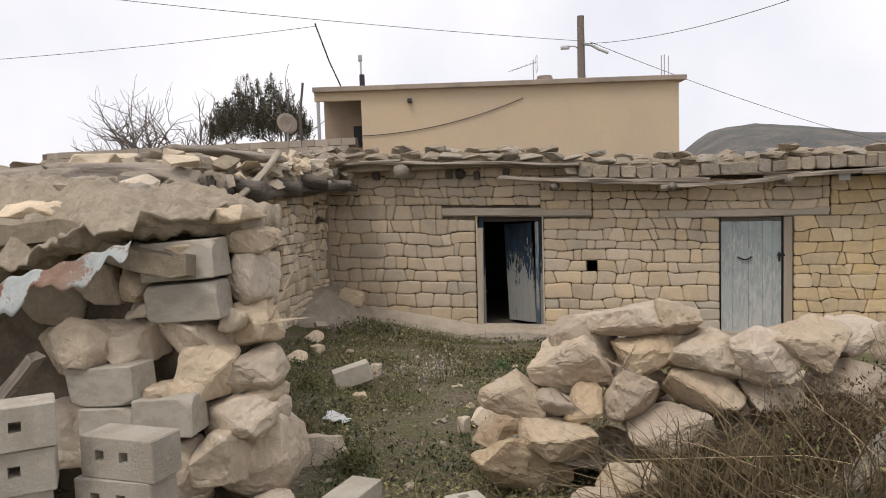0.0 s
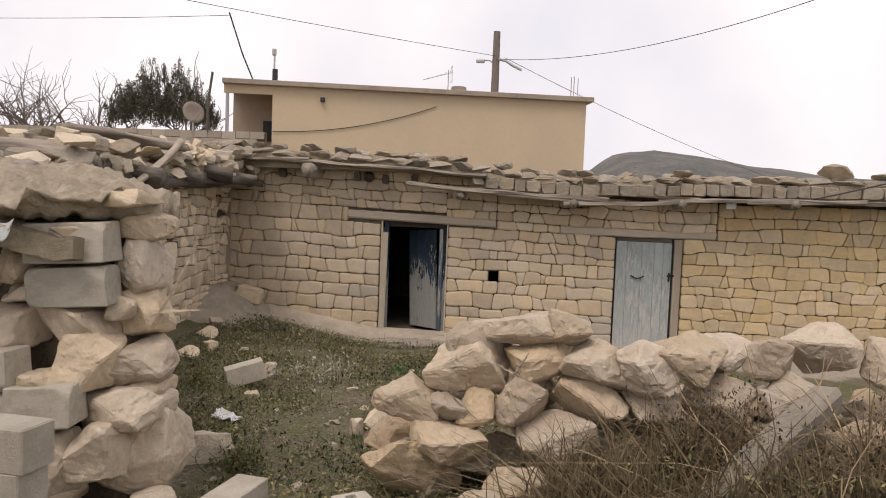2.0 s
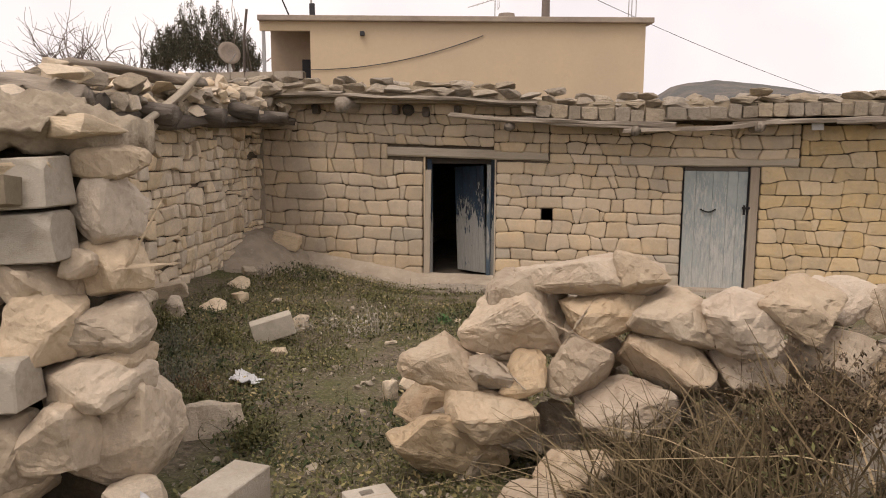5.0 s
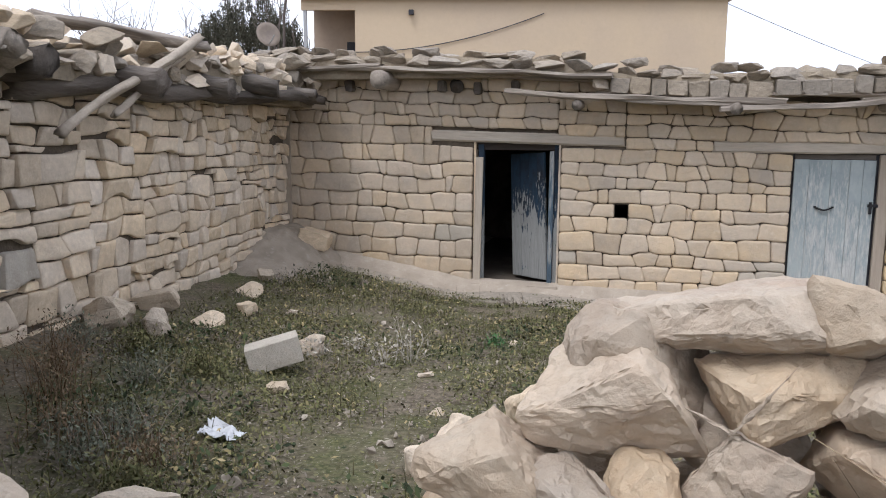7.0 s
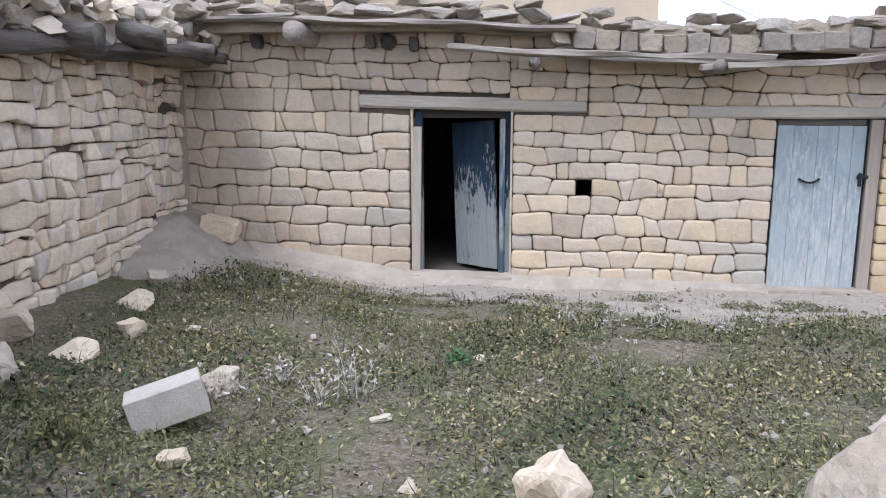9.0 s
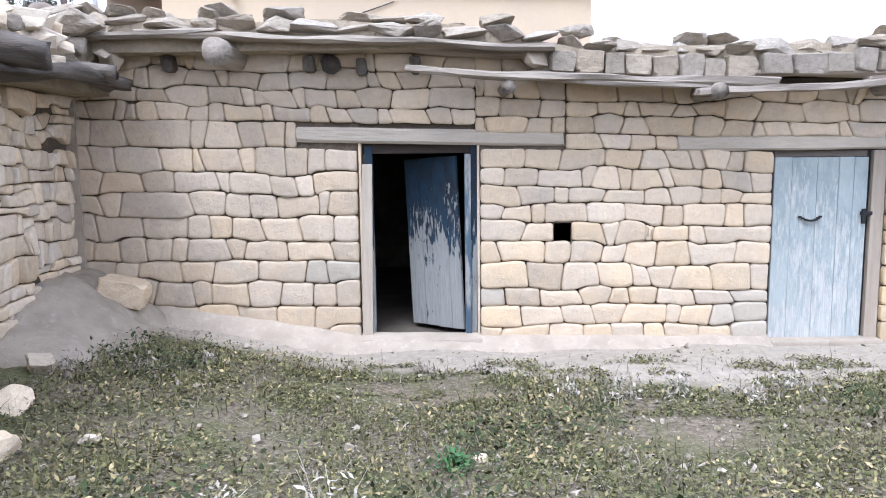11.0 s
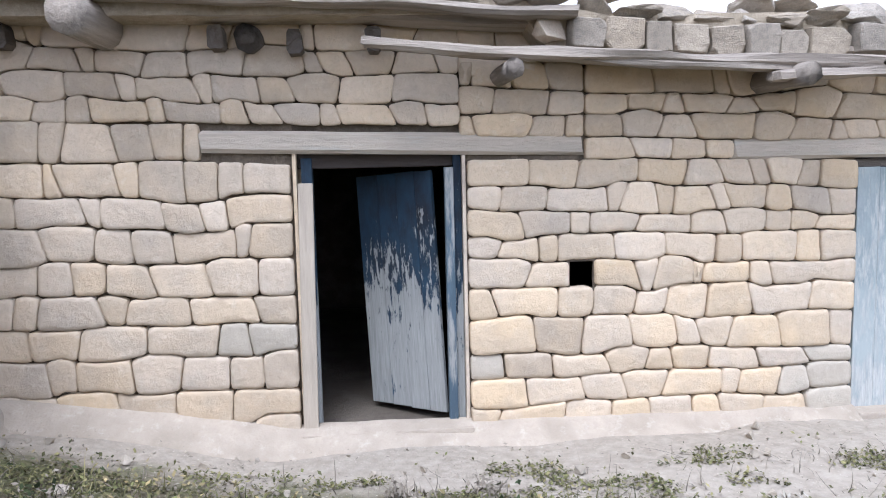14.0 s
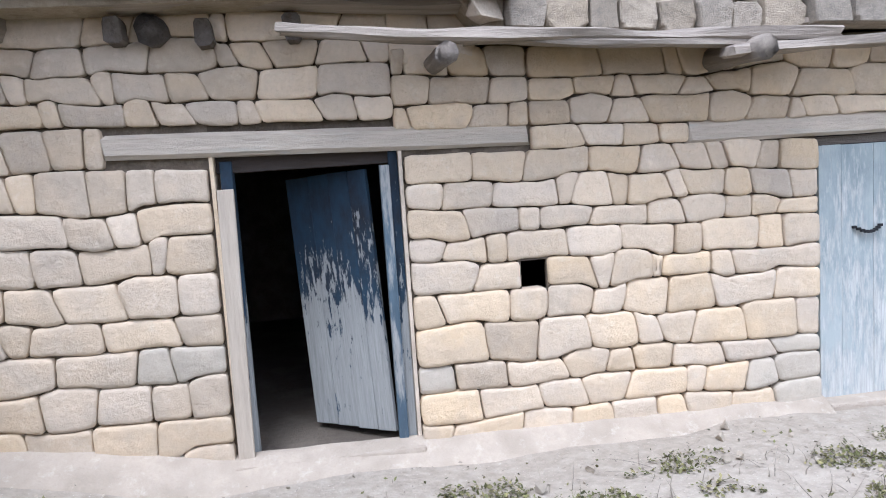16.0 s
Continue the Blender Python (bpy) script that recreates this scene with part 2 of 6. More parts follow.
def peeling(name, paint, dark, bare, top=1.2, z_worn=0.15, amount=0.0, soft=0.05):
    """Flaking paint on upright boards: streaks of bare wood, and the foot worn grey."""
    m = bpy.data.materials.new(name)
    m.use_nodes = True
    n, l = m.node_tree.nodes, m.node_tree.links
    b = n["Principled BSDF"]
    b.inputs["Roughness"].default_value, b.inputs["Specular IOR Level"].default_value = 0.8, 0.25
    tc, oi = n.new("ShaderNodeTexCoord"), n.new("ShaderNodeObjectInfo")

    def nz(stretch, scale, detail):
        mp = n.new("ShaderNodeMapping")
        mp.inputs["Scale"].default_value = stretch
        comb = n.new("ShaderNodeVectorMath")
        comb.operation = "ADD"
        l.new(tc.outputs["Object"], mp.inputs[0])
        l.new(mp.outputs[0], comb.inputs[0])
        sc = n.new("ShaderNodeMath")
        sc.operation = "MULTIPLY"
        sc.inputs[1].default_value = 19.0
        l.new(oi.outputs["Random"], sc.inputs[0])
        l.new(sc.outputs[0], comb.inputs[1])
        t = n.new("ShaderNodeTexNoise")
        t.inputs["Scale"].default_value, t.inputs["Detail"].default_value, t.inputs["Roughness"].default_value = scale, detail, 0.68
        l.new(comb.outputs[0], t.inputs["Vector"])
        return t.outputs[0]

    def op(kind, a, c):
        x = n.new("ShaderNodeMath")
        x.operation = kind
        for s, v in ((0, a), (1, c)):
            if isinstance(v, float):
                x.inputs[s].default_value = v
            else:
                l.new(v, x.inputs[s])
        return x.outputs[0]

    def ramp_(v, lo, hi, a=0.0, c=1.0):
        r = n.new("ShaderNodeMapRange")
        r.inputs[1].default_value, r.inputs[2].default_value, r.inputs[3].default_value, r.inputs[4].default_value = lo, hi, a, c
        l.new(v, r.inputs[0])
        return r.outputs[0]

    def mix(f, a, c):
        x = n.new("ShaderNodeMix")
        x.data_type = "RGBA"
        l.new(f, x.inputs[0])
        for s, v in ((6, a), (7, c)):
            if isinstance(v, tuple):
                x.inputs[s].default_value = (*v, 1)
            else:
                l.new(v, x.inputs[s])
        return x.outputs[2]

    sep = n.new("ShaderNodeSeparateXYZ")
    l.new(tc.outputs["Object"], sep.inputs[0])
    streak, blot, fine = nz((8, 8, 1.7), 4.0, 9), nz((1, 1, 0.55), 3.2, 5), nz((14, 14, 0.8), 6.0, 8)
    worn = op("ADD", op("ADD", streak, op("MULTIPLY", blot, 0.75)), ramp_(sep.outputs[2], z_worn, top, 0.2, -0.2))
    mask = ramp_(worn, 0.88 - amount, 0.88 - amount + soft)
    wood = mix(ramp_(fine, 0.35, 0.65), tuple(c * 0.72 for c in bare), bare)
    col = mix(mask, mix(ramp_(blot, 0.35, 0.65), paint, dark), wood)
    l.new(col, b.inputs["Base Color"])
    bp = n.new("ShaderNodeBump")
    bp.inputs["Strength"].default_value, bp.inputs["Distance"].default_value = 0.5, 0.01
    l.new(op("ADD", fine, op("MULTIPLY", mask, -0.4)), bp.inputs["Height"])
    l.new(bp.outputs[0], b.inputs["Normal"])
    return m


DOOR_DARK = peeling("flaking_dark_blue", (0.024, 0.052, 0.085), (0.02, 0.022, 0.028), (0.33, 0.335, 0.32), top=1.55, z_worn=0.35, amount=0.03)
DOOR_PALE = peeling("worn_pale_blue", (0.355, 0.39, 0.378), (0.225, 0.27, 0.272), (0.50, 0.505, 0.475), top=2.6, z_worn=-0.8, amount=0.06, soft=0.2)
GROUND = ground_material()


# ---- helpers of this scene ----
rng = random.Random(7)


def mesh_ob(name, data, mat, parent=None, label=""):
    ob = new(name, data)
    if mat and not data.materials:
        data.materials.append(mat)
    if parent:
        ob.parent = parent
    if label:
        ob["label"] = label
    return ob


def part(name, bm, mat, parent=None, label="", smooth=False):
    me = bpy.data.meshes.new(name)
    if smooth:
        for f in bm.faces:
            f.smooth = True
    bm.to_mesh(me)
    bm.free()
    return mesh_ob(name, me, mat, parent, label)


def pydata(name, verts, faces, mat, parent=None, label="", smooth=False):
    me = bpy.data.meshes.new(name)
    me.from_pydata([tuple(v) for v in verts], [], faces)
    if smooth:
        me.polygons.foreach_set("use_smooth", [True] * len(me.polygons))
    me.update()
    return mesh_ob(name, me, mat, parent, label)


def empty(name, m=None, **tags):
    ob = new(name)
    if m is not None:
        ob.matrix_world = m
    return tagged(ob, **tags)


def add_box(bm, x0, x1, y0, y1, z0, z1, bevel=0.0, m=None):
    r = bmesh.ops.create_cube(bm, size=1.0)
    vs = r["verts"]
    for v in vs:
        v.co = Vector(((x0 + x1) / 2 + v.co.x * (x1 - x0), (y0 + y1) / 2 + v.co.y * (y1 - y0), (z0 + z1) / 2 + v.co.z * (z1 - z0)))
    if m is not None:
        for v in vs:
            v.co = m @ v.co
    if bevel:
        es = list({e for v in vs for e in v.link_edges})
        bmesh.ops.bevel(bm, geom=es, offset=bevel, segments=2, affect="EDGES", profile=0.6)
    return bm


def box(name, x0, x1, y0, y1, z0, z1, mat, parent=None, bevel=0.0, label="", m=None):
    return part(name, add_box(bmesh.new(), x0, x1, y0, y1, z0, z1, bevel, m), mat, parent, label)


def rough_beam(name, p0, p1, w, h, mat, parent=None, label="", seg=18, wobble=0.012, round_=False, seed=0, taper=0.0, sag=0.0):
    """A hand-hewn plank or round log from p0 to p1, with uneven faces, split ends and a slight sag. Local x runs along it."""
    p0, p1 = Vector(p0), Vector(p1)
    d = p1 - p0
    length = d.length
    q = d.to_track_quat("X", "Z").to_matrix().to_4x4()
    sides = 12 if round_ else 8
    verts, faces = [], []
    for i in range(seg + 1):
        f = i / seg
        k = 1 - taper * f
        for j in range(sides):
            a = 2 * math.pi * (j + 0.5) / sides
            if round_:
                y, z = math.cos(a) * w / 2, math.sin(a) * h / 2
            else:
                c, s = math.cos(a), math.sin(a)
                y = math.copysign(abs(c) ** 0.45, c) * w / 2
                z = math.copysign(abs(s) ** 0.45, s) * h / 2
            x = f * length + (rng.uniform(-0.02, 0.02) if i in (0, seg) else 0)
            nv = noise.noise_vector(Vector((x * 2.2 + seed * 7.3, math.cos(a) * 1.3, math.sin(a) * 1.3 + seed)))
            nb = noise.noise_vector(Vector((x * 0.8 + seed * 3.1, 5.0, seed)))
            y, z = y * k + nv.y * wobble + nb.y * wobble * 3, z * k + nv.z * wobble + nb.z * wobble * 2.5 - sag * 4 * f * (1 - f)
            verts.append((x, y, z))
    for i in range(seg):
        for j in range(sides):
            a, b = i * sides + j, i * sides + (j + 1) % sides
            faces.append((a, a + sides, b + sides, b))
    faces.append(tuple(range(sides - 1, -1, -1))[::-1])
    faces.append(tuple(seg * sides + j for j in range(sides))[::-1])
    ob = pydata(name, verts, faces, mat, parent, label, smooth=round_)
    ob.matrix_world = Matrix.Translation(p0) @ q
    return ob


def chip(bm, seed, rough):
    """Chips and ledges over a stone: broad swells, stepped flakes and fine roughness."""
    off = Vector((seed * 3.7, seed * 1.3, 0))
    bm.normal_update()
    for v in bm.verts:
        k = noise.fractal(v.co * 4.0 + off, 0.7, 2.3, 5) * rough
        s = noise.noise(v.co * 3.1 + off)
        k += (0.4 - abs(s)) * rough * 1.1
        v.co += v.normal * k


def unit_box(bm):
    """Scale a shape to fill a box one metre on each side."""
    for ax in range(3):
        lo, hi = min(v.co[ax] for v in bm.verts), max(v.co[ax] for v in bm.verts)
        for v in bm.verts:
            v.co[ax] = (v.co[ax] - lo) / (hi - lo) - 0.5


def rock_mesh(name, seed, cuts=2, rough=0.05, points=13, mat=BOULDER, bevel=0.06, flat=1.0):
    """An angular boulder of about unit size: a hull of scattered points, worn at the edges and pitted."""
    r = random.Random(seed)
    bm = bmesh.new()
    for i in range(points):
        v = Vector((r.gauss(0, 1), r.gauss(0, 1), r.gauss(0, 1))).normalized()
        c = max(abs(v.x), abs(v.y), abs(v.z))
        v = v.lerp(v / c, 0.55) * r.uniform(0.42, 0.52)
        v.z *= flat
        bm.verts.new(v)
    res = bmesh.ops.convex_hull(bm, input=bm.verts[:])
    loose = [v for v in bm.verts if not v.link_faces]
    if loose:
        bmesh.ops.delete(bm, geom=loose, context="VERTS")
    bmesh.ops.dissolve_limit(bm, angle_limit=radians(14), verts=bm.verts[:], edges=bm.edges[:])
    if bevel:
        bmesh.ops.bevel(bm, geom=bm.edges[:], offset=bevel, segments=1, affect="EDGES", profile=0.5)
    bmesh.ops.triangulate(bm, faces=bm.faces[:])
    for _ in range(cuts):
        bmesh.ops.subdivide_edges(bm, edges=[e for e in bm.edges if e.calc_length() > 0.1], cuts=1, use_grid_fill=False)
        bmesh.ops.triangulate(bm, faces=bm.faces[:])
    if rough:
        chip(bm, seed, rough)
    unit_box(bm)
    me = bpy.data.meshes.new(name)
    bm.to_mesh(me)
    bm.free()
    me.materials.append(mat)
    return me


def quarry_mesh(name, seed, mat=BOULDER, rough=0.045, jig=0.16, cuts=3):
    """A roughly squared quarry stone: a knocked-about cuboid with broken corners and chipped faces."""
    r = random.Random(seed)
    bm = bmesh.new()
    for sx in (-1, 1):
        for sy in (-1, 1):
            for sz in (-1, 1):
                c = Vector((sx, sy, sz)) * 0.46
                if r.random() < 0.35:
                    for ax in range(3):
                        q = c.copy()
                        q[ax] *= r.uniform(0.35, 0.75)
                        bm.verts.new(q)
                else:
                    bm.verts.new(c + Vector((r.uniform(-jig, 0.05) * sx, r.uniform(-jig, 0.05) * sy, r.uniform(-jig, 0.05) * sz)))
    bmesh.ops.convex_hull(bm, input=bm.verts[:])
    loose = [v for v in bm.verts if not v.link_faces]
    if loose:
        bmesh.ops.delete(bm, geom=loose, context="VERTS")
    bmesh.ops.dissolve_limit(bm, angle_limit=radians(8), verts=bm.verts[:], edges=bm.edges[:])
    bmesh.ops.bevel(bm, geom=bm.edges[:], offset=0.03, segments=1, affect="EDGES", profile=0.5)
    bmesh.ops.triangulate(bm, faces=bm.faces[:])
    for _ in range(cuts):
        bmesh.ops.subdivide_edges(bm, edges=[e for e in bm.edges if e.calc_length() > 0.09], cuts=1, use_grid_fill=False)
        bmesh.ops.triangulate(bm, faces=bm.faces[:])
    chip(bm, seed, rough)
    unit_box(bm)
    me = bpy.data.meshes.new(name)
    bm.to_mesh(me)
    bm.free()
    me.materials.append(mat)
    return me


PALE_QUARRY = [quarry_mesh("stone", 240 + i, RUBBLE, 0.035, 0.12, 2) for i in range(10)]
SQUARED = [quarry_mesh("stone", 260 + i, SLAB, 0.03, 0.10, 1) for i in range(8)]
ROCKS = [rock_mesh("boulder", 10 + i, 3, 0.03, points=12, bevel=0.018) for i in range(14)]
WORN_BLOCK = [quarry_mesh("block", 280 + i, CONCRETE, 0.008, 0.015, 1) for i in range(3)]
SMALL = [rock_mesh("stone", 50 + i, 2, 0.04, points=11, mat=RUBBLE, bevel=0.03) for i in range(8)]
LIGHT_ROCKS = [rock_mesh("stone", 80 + i, 1, 0.03, points=11, mat=RUBBLE, bevel=0.02) for i in range(10)]
SLABS = [rock_mesh("slab_stone", 110 + i, 2, 0.035, points=13, mat=SLAB, bevel=0.02) for i in range(10)]


def boulder_mesh(seed, size, mat=BOULDER, square=0.5, name="boulder", points=15, rough=0.65):
    """An angular boulder in true size: a hull of scattered points with broken faces, small ledges, cracks and pits."""
    r = random.Random(seed)
    bm = bmesh.new()
    for i in range(points):
        v = Vector((r.gauss(0, 1), r.gauss(0, 1), r.gauss(0, 1))).normalized()
        c = max(abs(v.x), abs(v.y), abs(v.z))
        bm.verts.new(v.lerp(v / c, square) * r.uniform(0.40, 0.52))
    bmesh.ops.convex_hull(bm, input=bm.verts[:])
    bmesh.ops.delete(bm, geom=[v for v in bm.verts if not v.link_faces], context="VERTS")
    unit_box(bm)
    for v in bm.verts:
        v.co = Vector((v.co.x * size[0], v.co.y * size[1], v.co.z * size[2]))
    bmesh.ops.dissolve_limit(bm, angle_limit=radians(12), verts=bm.verts[:], edges=bm.edges[:])
    bmesh.ops.bevel(bm, geom=bm.edges[:], offset=0.012, segments=1, affect="EDGES", profile=0.5)
    bmesh.ops.triangulate(bm, faces=bm.faces[:])
    for _ in range(4):
        bmesh.ops.subdivide_edges(bm, edges=[e for e in bm.edges if e.calc_length() > 0.035], cuts=1, use_grid_fill=False)
        bmesh.ops.triangulate(bm, faces=bm.faces[:])
    off = Vector((seed * 3.7, seed * 1.3, 0))
    bm.normal_update()
    for v in bm.verts:
        step_ = noise.noise(v.co * 4.5 + off) * 3.0
        ledge = (math.floor(step_) - step_ + 0.5) * 0.013
        k = 0.020 * noise.fractal(v.co * 6.0 + off, 0.8, 2.1, 5) + ledge
        k -= 0.012 * max(0.0, 0.12 - abs(noise.noise(v.co * 7.0 + off * 2))) / 0.12
        v.co += v.normal * k * rough
    me = bpy.data.meshes.new(name)
    bm.to_mesh(me)
    bm.free()
    me.materials.append(mat)
    return me


def rock(name, me, c, size, rot=(0, 0, 0), parent=None, **tags):
    ob = new(name, me)
    ob.matrix_world = pose(*c, *rot) @ Matrix.Diagonal((*size, 1))
    if parent:
        ob.parent = parent
    return tagged(ob, **tags)


def smoothstep(a, b, x):
    t = min(1, max(0, (x - a) / (b - a)))
    return t * t * (3 - 2 * t)


G_Y = [-60, -20, -12.5, -10, -8, -6, -4.3, -2.8, -1, 8, 60]
G_Z = [0.5, 0.5, 0.5, 0.42, 0.28, 0.13, 0.04, -0.04, -0.09, -0.1, -0.3]


def ground_z(x, y, fine=True):
    z = float(np.interp(y, G_Y, G_Z))
    z += 0.17 * min(2.4, max(0.0, -0.25 - x)) * smoothstep(-9.5, -5, y)
    z += 0.22 * smoothstep(2.2, 3.6, x) * smoothstep(-10.5, -8.4, y) * smoothstep(-5.6, -7.2, y)
    if fine:
        z += 0.035 * noise.noise(Vector((x * 1.1, y * 1.1, 0))) + 0.015 * noise.noise(Vector((x * 4, y * 4, 3)))
        if y > -0.5:
            z -= 0.01
    return z

# ---- ground ----
def ground():
    xs = np.unique(np.round(np.concatenate([np.linspace(-900, -60, 12), np.linspace(-60, -9, 18), np.linspace(-9, 9, 151), np.linspace(9, 60, 18), np.linspace(60, 900, 12)]), 3))
    ys = np.unique(np.round(np.concatenate([np.linspace(-900, -60, 10), np.linspace(-60, -14, 14), np.linspace(-14, 1, 126), np.linspace(1, 60, 14), np.linspace(60, 1500, 12)]), 3))
    verts = [(x, y, ground_z(x, y, -9.1 < x < 9.1 and -14.1 < y < 1.1)) for y in ys for x in xs]
    w = len(xs)
    faces = [(j * w + i, j * w + i + 1, (j + 1) * w + i + 1, (j + 1) * w + i) for j in range(len(ys) - 1) for i in range(w - 1)]
    ob = pydata("ground", verts, faces, GROUND, smooth=True)
    return tagged(ob, "trampled yard of soil, moss and pale dust", "ground", kind="structure")


ground()


# ---- the long stone house ----
X_L, X_R, Y_B = -2.85, 9.6, 4.6
D1 = (-0.08, 1.03, 1.81)
D2 = (3.75, 4.80, 1.70)
HOLE = (1.725, 1.888, 0.875, 1.06)


def dip(x, z):
    """Courses fall a little towards the east, the more the higher they lie."""
    return z - 0.026 * (x - 0.4) * min(1.0, max(0.0, z) / 1.8) * (1 if x < 4.4 else 4.0 / max(4.0, x - 0.4))


front = empty("wall_front", label="long wall of squared yellow limestone with open joints", category="stone wall", kind="structure")


def core(x0, x1, z0, z1):
    return box("wall_core", x0, x1, 0.055, 0.62, z0, z1, MORTAR, front)


core(X_L - 0.3, D1[0], -0.4, 2.6)
core(D1[0], D1[1], 1.93, 2.6)
core(D1[1], HOLE[0], -0.4, 2.36)
core(HOLE[0], HOLE[1], -0.4, HOLE[2])
core(HOLE[0], HOLE[1], HOLE[3], 2.36)
core(HOLE[1], D2[0], -0.4, 2.36)
core(D2[0], D2[1], 1.80, 2.36)
core(D2[1], X_R, -0.4, 2.40)
core(D1[1], 1.5, 2.36, 2.6)


def outline(pts, corners, r, round_):
    """Round the named corners of a stone's outline: each becomes a short curve."""
    out_, n = [], len(pts)
    for k, p in enumerate(pts):
        if k not in corners:
            out_.append(p)
            continue
        a, b = pts[k - 1], pts[(k + 1) % n]
        fa = min(0.46, round_ * r.uniform(0.35, 1.5) / max(0.01, (a - p).length))
        fb = min(0.46, round_ * r.uniform(0.35, 1.5) / max(0.01, (b - p).length))
        qa, qb = p.lerp(a, fa), p.lerp(b, fb)
        out_ += [qa, (qa + qb) * 0.25 + p * 0.5, qb]
    return out_


def block_stone(ring, depth, seed, bulge=0.012, lift=0.0, tip=0.022):
    """One stone of a wall: a worn arris round its outline and a nearly flat, slightly uneven face. ring: its outline (x, z)."""
    r = random.Random(seed)
    n = len(ring)
    c = sum(ring, Vector((0, 0))) / n
    ex, ez = max(abs(p.x - c.x) for p in ring), max(abs(p.y - c.y) for p in ring)
    verts, faces = [], []
    tilt_x, tilt_z = r.uniform(-tip, tip), r.uniform(-tip, tip)
    off = Vector((seed * 0.37, seed * 0.11, 2.0))

    def put(q, y):
        verts.append((q.x, y + lift + tilt_x * q.x + tilt_z * q.y, q.y))
    for p in ring:
        verts.append((p.x - c.x, depth, p.y - c.y))
    for inset, y, rough in ((0.0, 0.005, 0.0), (min(0.005, ez * 0.12), -0.003, 0.004), (min(0.03, ez * 0.4), -bulge * 0.8, 0.010)):
        for p in ring:
            q = Vector(((p.x - c.x) * (1 - inset / ex), (p.y - c.y) * (1 - inset / ez)))
            put(q, y + rough * noise.noise(Vector((q.x * 11, q.y * 11, 0)) + off))
    for p in ring:
        q = (p - c) * 0.36
        put(q, -bulge + 0.009 * noise.noise(Vector((q.x * 9, q.y * 9, 0)) + off))
    put(Vector((0, 0)), -bulge)
    for s in range(4):
        for j in range(n):
            a, b = s * n + j, s * n + (j + 1) % n
            faces.append((a, b, b + n, a + n))
    for j in range(n):
        faces.append((4 * n + j, 4 * n + (j + 1) % n, 5 * n))
    return c, verts, faces


STUFF_V, STUFF_F = [], []
COUNT = [0]


def lay(ring, wall, mat, place, near=True, depth=0.09, bulge=0.007, lift=0.0, tip=0.022):
    COUNT[0] += 1
    c, v, f = block_stone(ring, depth, COUNT[0] * 13 + 5, bulge, lift, tip)
    if near:
        ob = pydata("stone", v, f, mat, wall, smooth=True)
        ob.matrix_world = place @ Matrix.Translation((c.x, 0, c.y))
    else:
        o = len(STUFF_V)
        STUFF_V.extend(place @ Vector((p[0] + c.x, p[1], p[2] + c.y)) for p in v)
        STUFF_F.extend(tuple(i + o for i in q) for q in f)


def course_line(z, k):
    """The wavering bed joint at height z."""
    return lambda x: dip(x, z) + 0.022 * noise.noise(Vector((x * 1.7, z * 9.1 + k, 1.7))) + 0.012 * noise.noise(Vector((x * 4.3, z * 5 + k, 4.0)))


def stepped(base, xs, offs):
    """A bed joint that steps up and down over the stones that it lies on."""
    def line(x):
        z_ = base(x)
        for k in range(len(offs)):
            if x < xs[k + 1] or k == len(offs) - 1:
                f = offs[k]
                if k and x - xs[k] < 0.025:
                    f += (offs[k - 1] - f) * (0.5 - (x - xs[k]) / 0.05)
                elif k < len(offs) - 1 and xs[k + 1] - x < 0.025:
                    f += (offs[k + 1] - f) * (0.5 - (xs[k + 1] - x) / 0.05)
                return z_ + f
        return z_
    return line


